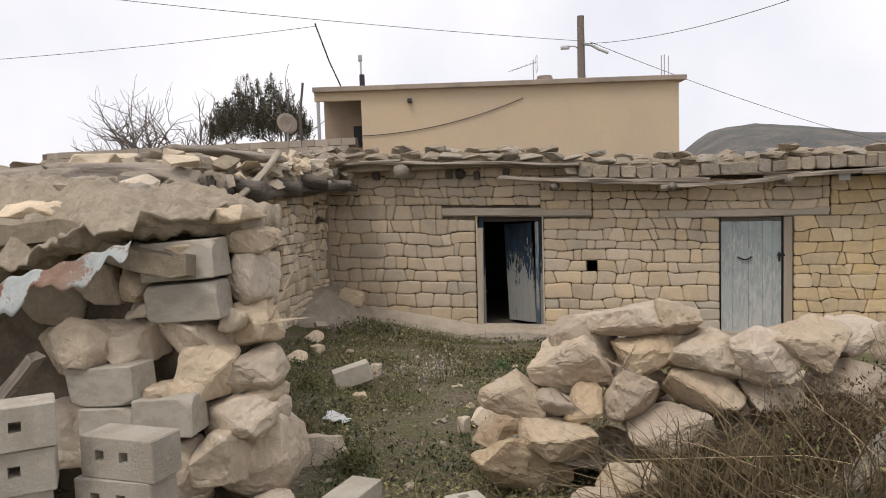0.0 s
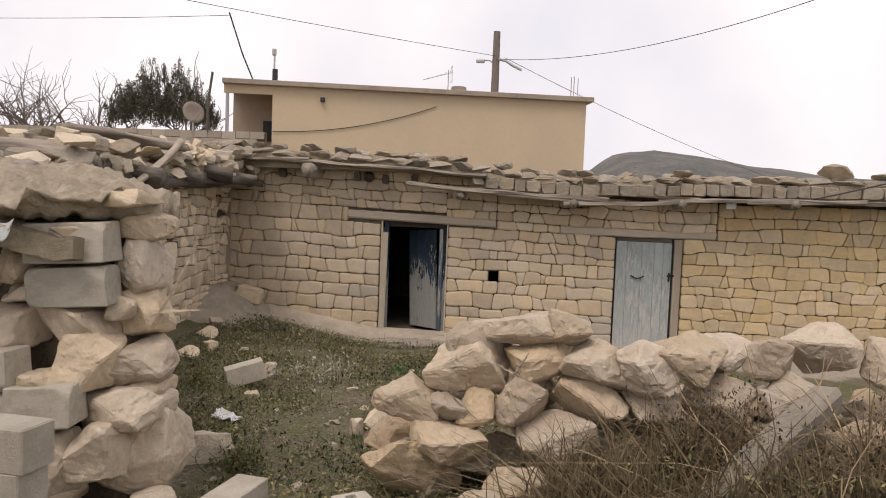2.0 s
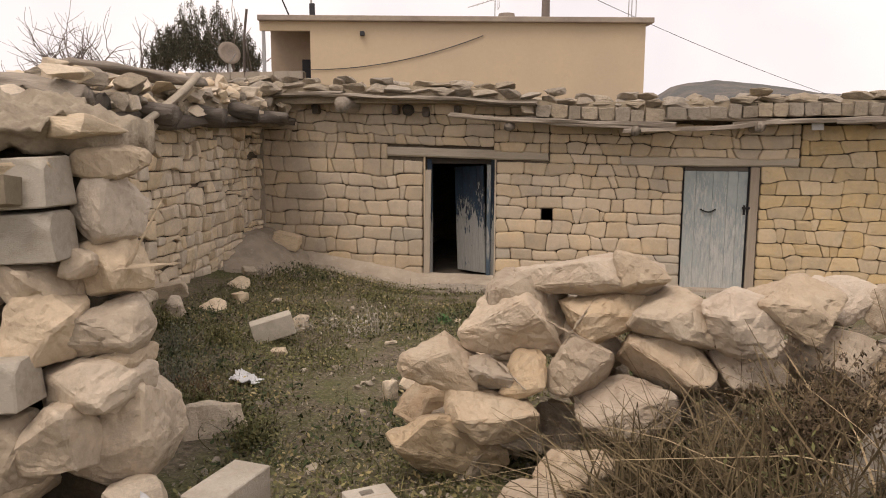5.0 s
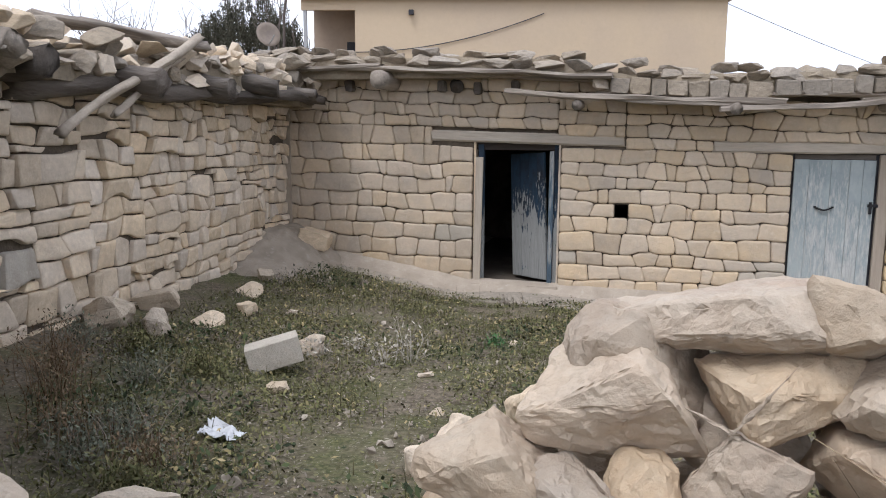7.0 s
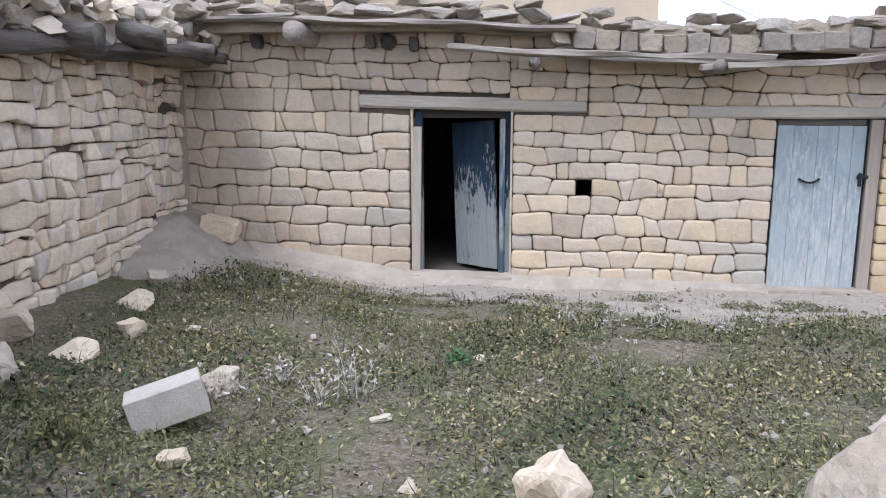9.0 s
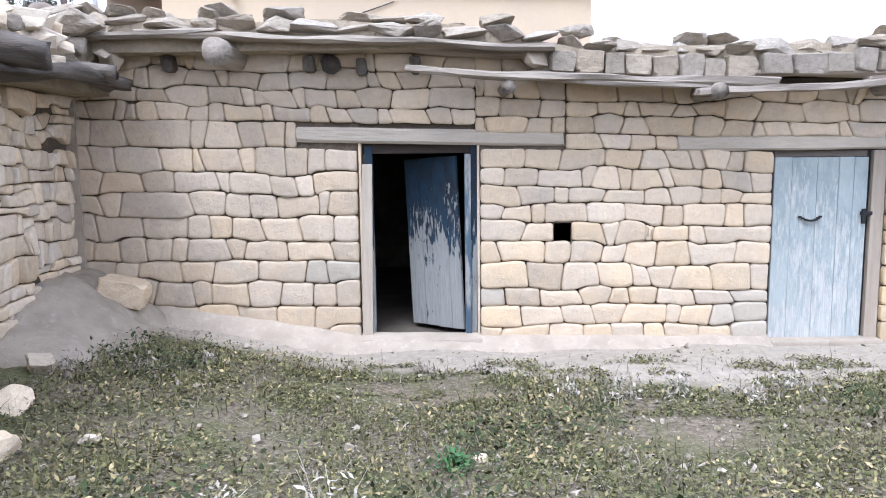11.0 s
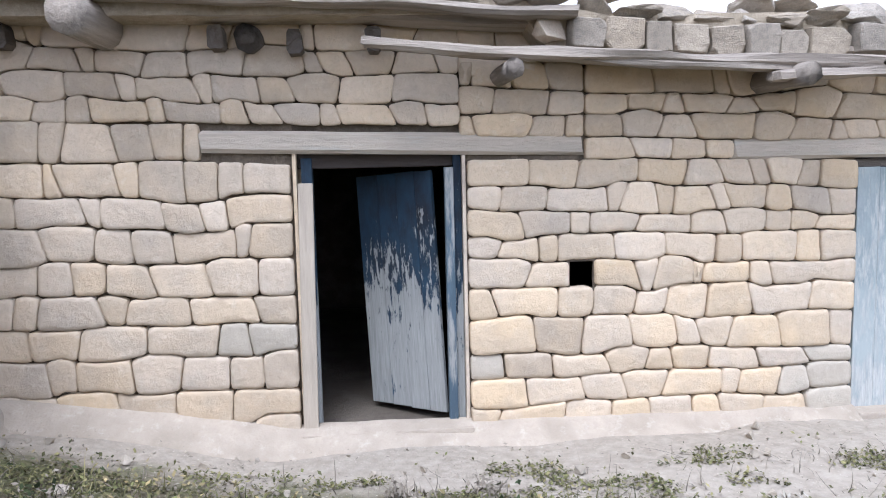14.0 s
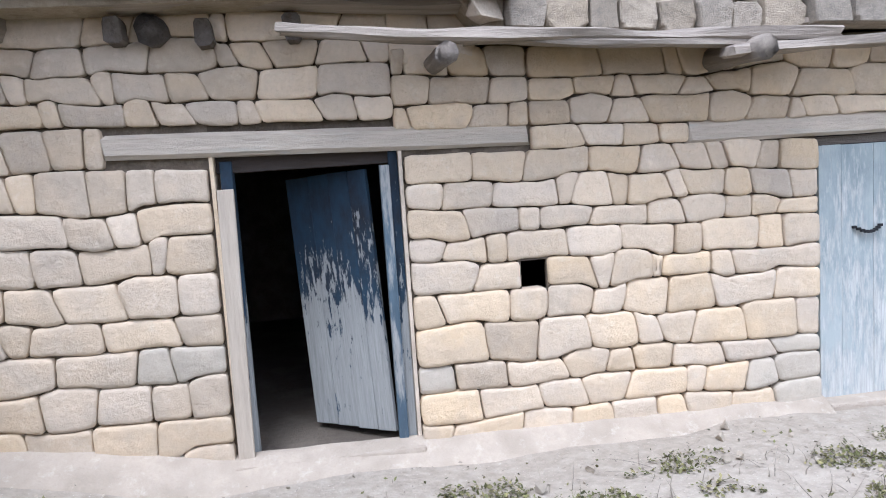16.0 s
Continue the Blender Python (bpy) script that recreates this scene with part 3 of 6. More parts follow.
def coursed(x0, x1, beds, joints, seed, wall, place=None, near=True, gap=0.0022, step=0.03, lean=0.036, lift=0.010, round_=0.042, tip=0.02, hole=None, mats=(), top_step=0.0):
    """Courses of squared rubble from the lowest bed up; each bed follows the uneven backs of the stones below it.
    beds: bed joints from the top down; joints: for each course its upright joints, from the top down."""
    r = random.Random(seed)
    low = beds[-1]
    for i in range(len(joints) - 1, -1, -1):
        xs = [x0] + [j for j in sorted(joints[i]) if x0 + 0.06 < j < x1 - 0.06] + [x1]
        for q in range(len(xs) - 2, -1, -1):
            if xs[q + 1] - xs[q] > 0.44 and r.random() < 0.75:
                xs.insert(q + 1, xs[q] + (xs[q + 1] - xs[q]) * r.choice((0.28, 0.4, 0.58, 0.68)))
        amp = step if i else top_step
        offs = [r.uniform(-amp, amp) for _ in xs[1:]]
        slants = [0] + [r.uniform(-lean, lean) for _ in xs[1:-1]] + [0]
        gone = -1
        if hole:
            for k in range(len(offs)):
                zm = (low((xs[k] + xs[k + 1]) / 2) + beds[i]((xs[k] + xs[k + 1]) / 2)) / 2
                if abs((xs[k] + xs[k + 1]) / 2 - (hole[0] + hole[1]) / 2) < 0.06 and hole[2] < zm < hole[3]:
                    gone, offs[k], slants[k], slants[k + 1] = k, 0.0, 0.0, 0.0
        high = stepped(beds[i], xs, offs)
        for k in range(len(offs)):
            if k == gone:
                continue
            a, b, sa, sb = xs[k], xs[k + 1], slants[k], slants[k + 1]
            g = gap * r.uniform(0.5, 1.3)
            m = max(2, int((b - a) / 0.09))
            bl, br, tl, tr = a + g - sa, b - g - sb, a + g + sa, b - g + sb
            pts = [Vector((bl + (br - bl) * q / m, low(bl + (br - bl) * q / m) + g + (r.uniform(-0.003, 0.006) if 0 < q < m else 0))) for q in range(m + 1)]
            pts.append(Vector(((br + tr) / 2 + r.uniform(-0.006, 0.006), (pts[-1].y + high(tr)) / 2)))
            up_ = [Vector((tr + (tl - tr) * q / m, high(tr + (tl - tr) * q / m) - g - (r.uniform(-0.003, 0.006) if 0 < q < m else 0))) for q in range(m + 1)]
            pts += up_
            pts.append(Vector(((bl + tl) / 2 + r.uniform(-0.006, 0.006), (pts[0].y + up_[-1].y) / 2)))
            if b - a < 0.05 or up_[0].y - pts[m].y < 0.035 or up_[-1].y - pts[0].y < 0.035:
                continue
            ring = outline(pts, (0, m, m + 2, 2 * m + 2), r, round_)
            mat = mats((a + b) / 2, pts[0].y, r)
            lay(ring, wall, mat, place, near, lift=r.uniform(-lift, lift), tip=tip)
        low = high


def random_joints(x0, x1, mean, seed):
    r, out_, x = random.Random(seed), [], x0
    while x < x1 - mean * 0.6:
        x += mean * r.choice((0.35, 0.7, 0.9, 1.0, 1.15, 1.35, 1.6)) * r.uniform(0.9, 1.1)
        out_.append(x)
    if out_ and x1 - out_[-1] < 0.1:
        out_.pop()
    return out_


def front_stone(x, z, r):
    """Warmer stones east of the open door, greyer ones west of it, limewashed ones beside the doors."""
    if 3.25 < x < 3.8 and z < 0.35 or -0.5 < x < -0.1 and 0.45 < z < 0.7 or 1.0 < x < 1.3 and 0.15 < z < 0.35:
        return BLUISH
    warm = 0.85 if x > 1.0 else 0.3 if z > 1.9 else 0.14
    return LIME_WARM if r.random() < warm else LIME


I4 = Matrix.Identity(4)
# bed joints and upright joints between the two doors
BEDS_MID = [1.78, 1.60, 1.42, 1.25, 1.085, 0.893, 0.69, 0.46, 0.30, 0.10, -0.10]
JOINTS_MID = [
    [1.45, 1.78, 2.19, 2.52, 2.76, 2.98, 3.10, 3.32, 3.47],
    [1.26, 1.57, 1.98, 2.09, 2.32, 2.44, 2.71, 2.81, 3.09, 3.27],
    [1.40, 1.73, 1.86, 2.19, 2.56, 2.80, 3.09, 3.27],
    [1.25, 1.51, 1.64, 2.03, 2.38, 2.74, 2.92, 3.31, 3.49],
    [1.44, 1.72, 1.89, 2.19, 2.31, 2.58, 2.65, 3.13],
    [1.21, 1.64, 1.88, 2.39, 2.68, 2.99, 3.42],
    [1.48, 1.81, 2.14, 2.46, 2.62, 2.85, 3.20],
    [1.27, 1.60, 1.98, 2.26, 2.70, 3.05, 3.40],
    [1.42, 1.81, 2.10, 2.39, 2.79, 2.92, 3.21],
    [1.22, 1.68, 2.01, 2.28, 2.58, 3.09, 3.41],
]
BEDS_WEST = [1.99, 1.75, 1.53, 1.34, 1.13, 0.92, 0.72, 0.53, 0.30, 0.08, -0.10]
JOINTS_WEST = [
    [-1.62, -1.48, -0.95, -0.75],
    [-1.61, -1.53, -1.17, -1.04, -0.55, -0.39],
    [-1.80, -1.39, -1.28, -0.90, -0.66],
    [-1.65, -1.10, -0.46, -0.37],
    [-1.69, -1.48, -1.28, -0.99, -0.64],
    [-1.85, -1.32, -0.77, -0.35],
    [-1.77, -1.47, -1.05, -0.60],
    [-1.67, -1.50, -1.15, -0.84, -0.32],
    [-1.61, -1.25, -0.89, -0.53],
    [-1.55, -1.20, -0.80, -0.40],
]


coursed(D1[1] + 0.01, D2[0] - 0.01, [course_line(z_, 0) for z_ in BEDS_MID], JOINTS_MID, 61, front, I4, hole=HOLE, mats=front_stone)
west_joints = [random_joints(X_L, -1.95, 0.3, 40 + i) + js for i, js in enumerate(JOINTS_WEST)]
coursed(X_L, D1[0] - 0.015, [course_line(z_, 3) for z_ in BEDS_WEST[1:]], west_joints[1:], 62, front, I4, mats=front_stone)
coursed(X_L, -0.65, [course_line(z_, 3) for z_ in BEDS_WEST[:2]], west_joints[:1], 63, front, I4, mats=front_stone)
# above the lintels
TOP = [2.62, 2.46, 2.30, 2.145, 1.99]
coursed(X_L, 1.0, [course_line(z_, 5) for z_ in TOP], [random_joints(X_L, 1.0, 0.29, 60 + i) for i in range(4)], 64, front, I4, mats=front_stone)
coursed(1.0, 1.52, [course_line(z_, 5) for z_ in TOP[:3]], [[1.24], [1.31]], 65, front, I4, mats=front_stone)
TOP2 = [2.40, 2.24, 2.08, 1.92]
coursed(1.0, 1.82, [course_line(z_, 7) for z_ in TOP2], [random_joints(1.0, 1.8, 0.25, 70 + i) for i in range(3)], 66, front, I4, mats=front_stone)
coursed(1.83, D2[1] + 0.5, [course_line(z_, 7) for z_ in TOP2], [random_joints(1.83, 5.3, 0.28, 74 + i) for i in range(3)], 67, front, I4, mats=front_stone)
coursed(1.83, 2.85, [course_line(1.92, 7), course_line(1.78, 0)], [[2.15, 2.42, 2.66]], 68, front, I4, mats=front_stone)
# east of the second door
r_ = random.Random(5)
EAST = [2.40]
while EAST[-1] > -0.1:
    EAST.append(EAST[-1] - r_.uniform(0.16, 0.21))
k_ = sum(1 for z_ in EAST if z_ > 1.72)
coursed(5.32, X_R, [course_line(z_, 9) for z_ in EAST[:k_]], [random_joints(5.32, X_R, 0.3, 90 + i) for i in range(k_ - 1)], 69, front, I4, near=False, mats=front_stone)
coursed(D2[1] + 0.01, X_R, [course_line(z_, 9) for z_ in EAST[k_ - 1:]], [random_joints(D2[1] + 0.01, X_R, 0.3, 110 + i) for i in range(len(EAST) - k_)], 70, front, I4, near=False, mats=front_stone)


# house shell: side, back and inner walls, floor and roof
def shell():
    # inner walls and floor: room shade is put into their dark colours
    s = tagged(box("wall_back", X_L - 0.3, X_R, Y_B, Y_B + 0.5, -0.4, 2.6, MORTAR), "plain rubble rear wall of the stone house, coloured dark for shade", "wall", kind="structure")
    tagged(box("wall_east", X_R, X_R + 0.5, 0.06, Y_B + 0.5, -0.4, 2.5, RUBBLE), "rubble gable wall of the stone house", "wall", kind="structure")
    tagged(box("wall_gable_west", X_L - 0.3, X_L, 0.62, Y_B, -0.4, 2.6, MORTAR), "inner gable wall of the stone house, coloured dark for room shade", "wall", kind="structure")
    tagged(box("wall_partition", 2.4, 2.8, 0.62, Y_B, -0.1, 2.5, MORTAR), "wall between two rooms, coloured dark for shade", "wall", kind="structure")
    tagged(box("floor_inside", X_L, X_R, 0.1, Y_B, -0.3, -0.03, FLOOR_SHADED), "beaten earth floor with room shade in its colour", "floor", kind="structure")
    # earth roof: a lumpy sheet with thickness
    xs, ys = np.linspace(X_L - 0.4, X_R + 0.4, 90), np.linspace(-0.3, Y_B + 0.7, 24)

    def rz(x, y):
        base = float(np.interp(x, [-3.2, -1.5, 0.9, 1.8, 4, 10], [2.90, 2.90, 2.80, 2.62, 2.62, 2.66]))
        return base + 0.06 * noise.noise(Vector((x * 1.3, y * 1.3, 8))) + 0.05 * math.sin(max(0, y) / 5 * math.pi)
    top = [(x, y, rz(x, y)) for y in ys for x in xs]
    low = [(x, y, 2.62 if x < 1.5 else 2.41) for y in ys for x in xs]
    w, hh = len(xs), len(ys)
    faces = []
    for j in range(hh - 1):
        for k in range(w - 1):
            a = j * w + k
            faces.append((a, a + 1, a + w + 1, a + w))
            b = a + w * hh
            faces.append((b, b + w, b + w + 1, b + 1))
    o = w * hh
    rim = [k for k in range(w)] + [j * w + w - 1 for j in range(1, hh)] + [(hh - 1) * w + k for k in range(w - 2, -1, -1)] + [j * w for j in range(hh - 2, 0, -1)]
    for a, b in zip(rim, rim[1:] + rim[:1]):
        faces.append((b, a, a + o, b + o))
    return tagged(pydata("roof", top + low, faces, EARTH), "flat earth roof of the old stone house", "roof", kind="structure")


HOUSE_ROOF = shell()

# pale plaster along the foot of the wall
def plinth():
    xs = np.linspace(X_L + 0.3, D2[0], 120)
    verts, faces = [], []
    for x in xs:
        rise = float(np.interp(x, [-2.9, -2.0, -1.1, -0.1, 4], [0.42, 0.30, 0.17, 0.0, -0.05]))
        t = rise + 0.02 * noise.noise(Vector((x * 3, 2, 2)))
        g = ground_z(x, -0.3) - 0.05
        d = 0.16 + 0.05 * noise.noise(Vector((x * 1.4, 7, 1)))
        verts += [(x, 0.05, t + 0.03), (x, -0.03, t + 0.015), (x, -d * 0.7, t - 0.05), (x, -d - 0.12, g)]
    for i in range(len(xs) - 1):
        for k in range(3):
            a = i * 4 + k
            faces.append((a, a + 1, a + 5, a + 4))
    tagged(pydata("plinth", verts, faces, PLASTER, smooth=True), "worn pale plaster footing along the house wall", "plinth", kind="structure")


plinth()
tagged(box("threshold", D1[0] - 0.02, D1[1] + 0.02, -0.08, 0.16, -0.14, -0.015, PLASTER, bevel=0.02), "worn pale stone threshold of the open doorway", "threshold", kind="structure")
tagged(box("threshold", D2[0], D2[1], -0.10, 0.4, -0.16, -0.06, PLASTER, bevel=0.02), "worn pale threshold under the shut door", "threshold", kind="structure")

def mud_bank():
    """Washed-out mud and plaster banked up in the corner of the yard."""
    xs, ys = np.linspace(-2.75, -1.55, 30), np.linspace(-2.3, 0.02, 40)
    verts = []
    for y in ys:
        for x in xs:
            h = 0.42 * smoothstep(-1.65, -2.6, x + 0.12 * noise.noise(Vector((x * 3, y * 3, 2)))) * smoothstep(-2.2, -0.5, y)
            verts.append((x, y, ground_z(x, y) - 0.03 + h + 0.03 * noise.fractal(Vector((x * 5, y * 5, 6)), 0.8, 2.0, 4)))
    w = len(xs)
    faces = [(j * w + i, j * w + i + 1, (j + 1) * w + i + 1, (j + 1) * w + i) for j in range(len(ys) - 1) for i in range(w - 1)]
    tagged(pydata("mud_bank", verts, faces, PLASTER, smooth=True), "pale washed mud banked in the corner of the walls", "mud bank", kind="structure")


mud_bank()

# lintels
for p0, p1, s in (((-0.64, 0.078, 1.912), (1.82, 0.078, 1.845), 1), ((2.86, 0.078, 1.785), (5.3, 0.078, 1.775), 2)):
    ob = rough_beam("lintel", p0, p1, 0.16, 0.145, LINTEL, seed=s, wobble=0.006, seg=24)
    tagged(ob, "long grey weathered timber lintel set in the wall", "lintel", "door lintels")


# ---- doors ----
def boards(name, xs, z0, z1, thick, mat, parent, seed, ragged=0.0):
    """Upright boards with slight gaps, uneven feet and worn edges."""
    r = random.Random(seed)
    for a, b in zip(xs, xs[1:]):
        bm = bmesh.new()
        y = r.uniform(-0.003, 0.003)
        add_box(bm, a + 0.0012, b - 0.0012, y, y + thick, z0 + r.uniform(0, ragged), z1 - r.uniform(0, 0.01), 0.004)
        part(name, bm, mat, parent)


def door_open():
    d = empty("door_1", label="open plank door with flaking dark blue paint", category="door", kind="structure")
    # frame: jambs, head and the bare board on the west side
    box("jamb", D1[1] - 0.075, D1[1] - 0.02, 0.075, 0.19, -0.02, 1.79, DOOR_DARK, d, 0.006)
    box("jamb", D1[1] - 0.135, D1[1] - 0.076, 0.03, 0.10, -0.02, 1.71, BLUE_PALE, d, 0.006, "faded blue jamb strip")
    box("jamb", D1[0] + 0.045, D1[0] + 0.115, 0.075, 0.19, -0.02, 1.79, DOOR_DARK, d, 0.006)
    # head beam: the shade under the lintel is painted in as blackish brown
    box("frame_head", D1[0] + 0.02, D1[1] - 0.02, 0.11, 0.20, 1.72, 1.83, SHADED_WOOD, d, 0.008, "worn frame head coloured dark for shade")
    m = pose(D1[0] - 0.012, 0, 0, 0, 1.0, 0)
    box("jamb_board", 0.012, 0.108, -0.012, 0.02, -0.03, 1.63, FRAME_WOOD, d, 0.006, "bare wooden board nailed on the jamb", m)
    # reveals of the opening
    box("reveal", D1[1] - 0.018, D1[1] + 0.004, 0.03, 0.60, -0.05, 1.84, RUBBLE, d)
    box("reveal", D1[0] - 0.004, D1[0] + 0.018, 0.03, 0.60, -0.05, 1.84, RUBBLE, d)
    # leaf, hinged at the east jamb and swung inwards
    leaf = empty("door_leaf")
    leaf.parent = d
    leaf.matrix_world = pose(D1[1] - 0.13, 0.12, 0.0, 0, 3.2, 180 - 40)
    w = 0.66
    boards("plank", (0.0, 0.14, 0.30, 0.47, w), 0.02, 1.70, 0.03, DOOR_DARK, leaf, 3, 0.03)
    for zz in (0.28, 1.35):
        box("ledge", 0.04, w - 0.03, -0.028, -0.004, zz, zz + 0.1, DOOR_DARK, leaf, 0.005)


door_open()


def door_shut():
    d = empty("door_2", label="shut plank door of faded pale blue paint with iron handle", category="door", kind="structure")
    x0, x1 = D2[0] + 0.02, D2[1] - 0.16
    boards("plank", (x0, x0 + 0.165, x0 + 0.40, x0 + 0.60, x0 + 0.74, x1), -0.07, 1.645, 0.035, DOOR_PALE, d, 9, 0.02)
    for o in d.children:
        o.location.y = 0.045
    box("rail_strip", x0 + 0.01, x1, 0.08, 0.10, 1.645, 1.70, LOG, d, 0.004, "dark frame head")
    # added black sheet: paints shade into the gaps between the planks
    box("backing", x0 - 0.02, D2[1], 0.10, 0.14, -0.1, 1.72, BLACKISH, d, 0.0, "black sheet that gives the plank gaps their shade")
    box("jamb", x1 + 0.035, D2[1] - 0.005, 0.03, 0.09, -0.07, 1.70, FRAME_WOOD, d, 0.006, "grey bare timber jamb")
    # pull handle: a bowed bar with two lugs
    bm = bmesh.new()
    hx, hz = x0 + 0.25, 1.09
    for k in range(9):
        f = k / 8
        add_box(bm, hx + 0.19 * f - 0.014, hx + 0.19 * f + 0.014, 0.005 + 0.022 * (abs(f - 0.5) * 2) ** 2, 0.022 + 0.022 * (abs(f - 0.5) * 2) ** 2, hz - 0.035 * math.sin(math.pi * f) - 0.009, hz - 0.035 * math.sin(math.pi * f) + 0.009)
    part("handle", bm, DARK_IRON, d, "bowed black iron pull handle")
    bm = bmesh.new()
    add_box(bm, x1 - 0.06, x1 + 0.05, 0.024, 0.045, 1.10, 1.135, 0.004)
    add_box(bm, x1 - 0.045, x1 - 0.015, 0.02, 0.046, 1.02, 1.16, 0.004)
    part("hasp", bm, DARK_IRON, d, "dark iron hasp")


door_shut()

# the small square vent hole: four dark stone sides
bm = bmesh.new()
add_box(bm, HOLE[0] - 0.02, HOLE[0], 0.02, 0.6, HOLE[2] - 0.02, HOLE[3] + 0.02)
add_box(bm, HOLE[1], HOLE[1] + 0.02, 0.02, 0.6, HOLE[2] - 0.02, HOLE[3] + 0.02)
add_box(bm, HOLE[0], HOLE[1], 0.02, 0.6, HOLE[3], HOLE[3] + 0.02)
add_box(bm, HOLE[0], HOLE[1], 0.02, 0.6, HOLE[2] - 0.02, HOLE[2])
tagged(part("vent_opening", bm, MORTAR), "small square vent hole through the stone wall", "vent", kind="structure")

# ---- eaves: beam ends, planks and the stones laid on them ----
for x, z, r, y0, n in ((-1.2, 2.60, 0.12, -0.55, 1), (-2.55, 2.55, 0.09, -0.40, 2), (-0.29, 2.50, 0.085, -0.10, 3), (1.27, 2.28, 0.06, -0.57, 4), (3.01, 2.21, 0.07, -0.6, 5), (4.64, 2.26, 0.07, -0.57, 6), (6.28, 2.30, 0.07, -0.57, 7), (7.95, 2.33, 0.07, -0.57, 8)):
    ob = rough_beam("roof_beam", (x, y0, z), (x + 0.03, 0.75, z + 0.02), r * 2, r * 2, PLANK if n != 3 else LOG, round_=True, seed=n, seg=10, wobble=0.015)
    tagged(ob, "weathered round roof beam end poking from the wall", "beam", "roof beam ends")
for x, z, n in ((-0.52, 2.53, 1), (-0.04, 2.50, 2), (-1.75, 2.56, 3), (0.45, 2.52, 4)):
    ob = rough_beam("roof_joist", (x, -0.14, z), (x, 0.6, z), 0.10, 0.15, LOG, seed=20 + n, seg=6)
    tagged(ob, "squared timber joist end under the eaves", "joist", "joist ends")
for p0, p1, w, h, n in (
    ((-2.95, -0.33, 2.79), (-1.2, -0.38, 2.745), 0.26, 0.05, 1),
    ((-1.9, -0.36, 2.78), (1.66, -0.40, 2.60), 0.20, 0.055, 2),
    ((-2.4, -0.14, 2.72), (1.5, -0.14, 2.60), 0.26, 0.06, 3),
    ((0.40, -0.42, 2.43), (3.55, -0.44, 2.285), 0.15, 0.065, 4),
    ((0.95, -0.40, 2.372), (3.25, -0.42, 2.245), 0.12, 0.045, 10),
    ((2.86, -0.47, 2.215), (4.9, -0.45, 2.34), 0.14, 0.06, 5),
    ((4.3, -0.43, 2.30), (7.3, -0.43, 2.40), 0.16, 0.055, 6),
    ((5.6, -0.47, 2.345), (9.4, -0.45, 2.45), 0.15, 0.06, 7),
    ((1.45, -0.16, 2.40), (5.0, -0.16, 2.34), 0.34, 0.06, 8),
    ((4.9, -0.16, 2.38), (9.4, -0.16, 2.42), 0.34, 0.06, 9),
):
    ob = rough_beam("eave_plank", p0, p1, w, h, PLANK, seed=30 + n, seg=44, wobble=0.02, sag=0.015)
    tagged(ob, "split grey weathered plank along the eaves", "plank", "eave planks")


def eave_z(x):
    if x < 1.58:
        return float(np.interp(x, [-3, -1.5, 0, 1.6], [2.83, 2.80, 2.735, 2.655]))
    return float(np.interp(x, [1.5, 3, 4.6, 9.5], [2.42, 2.33, 2.39, 2.47]))


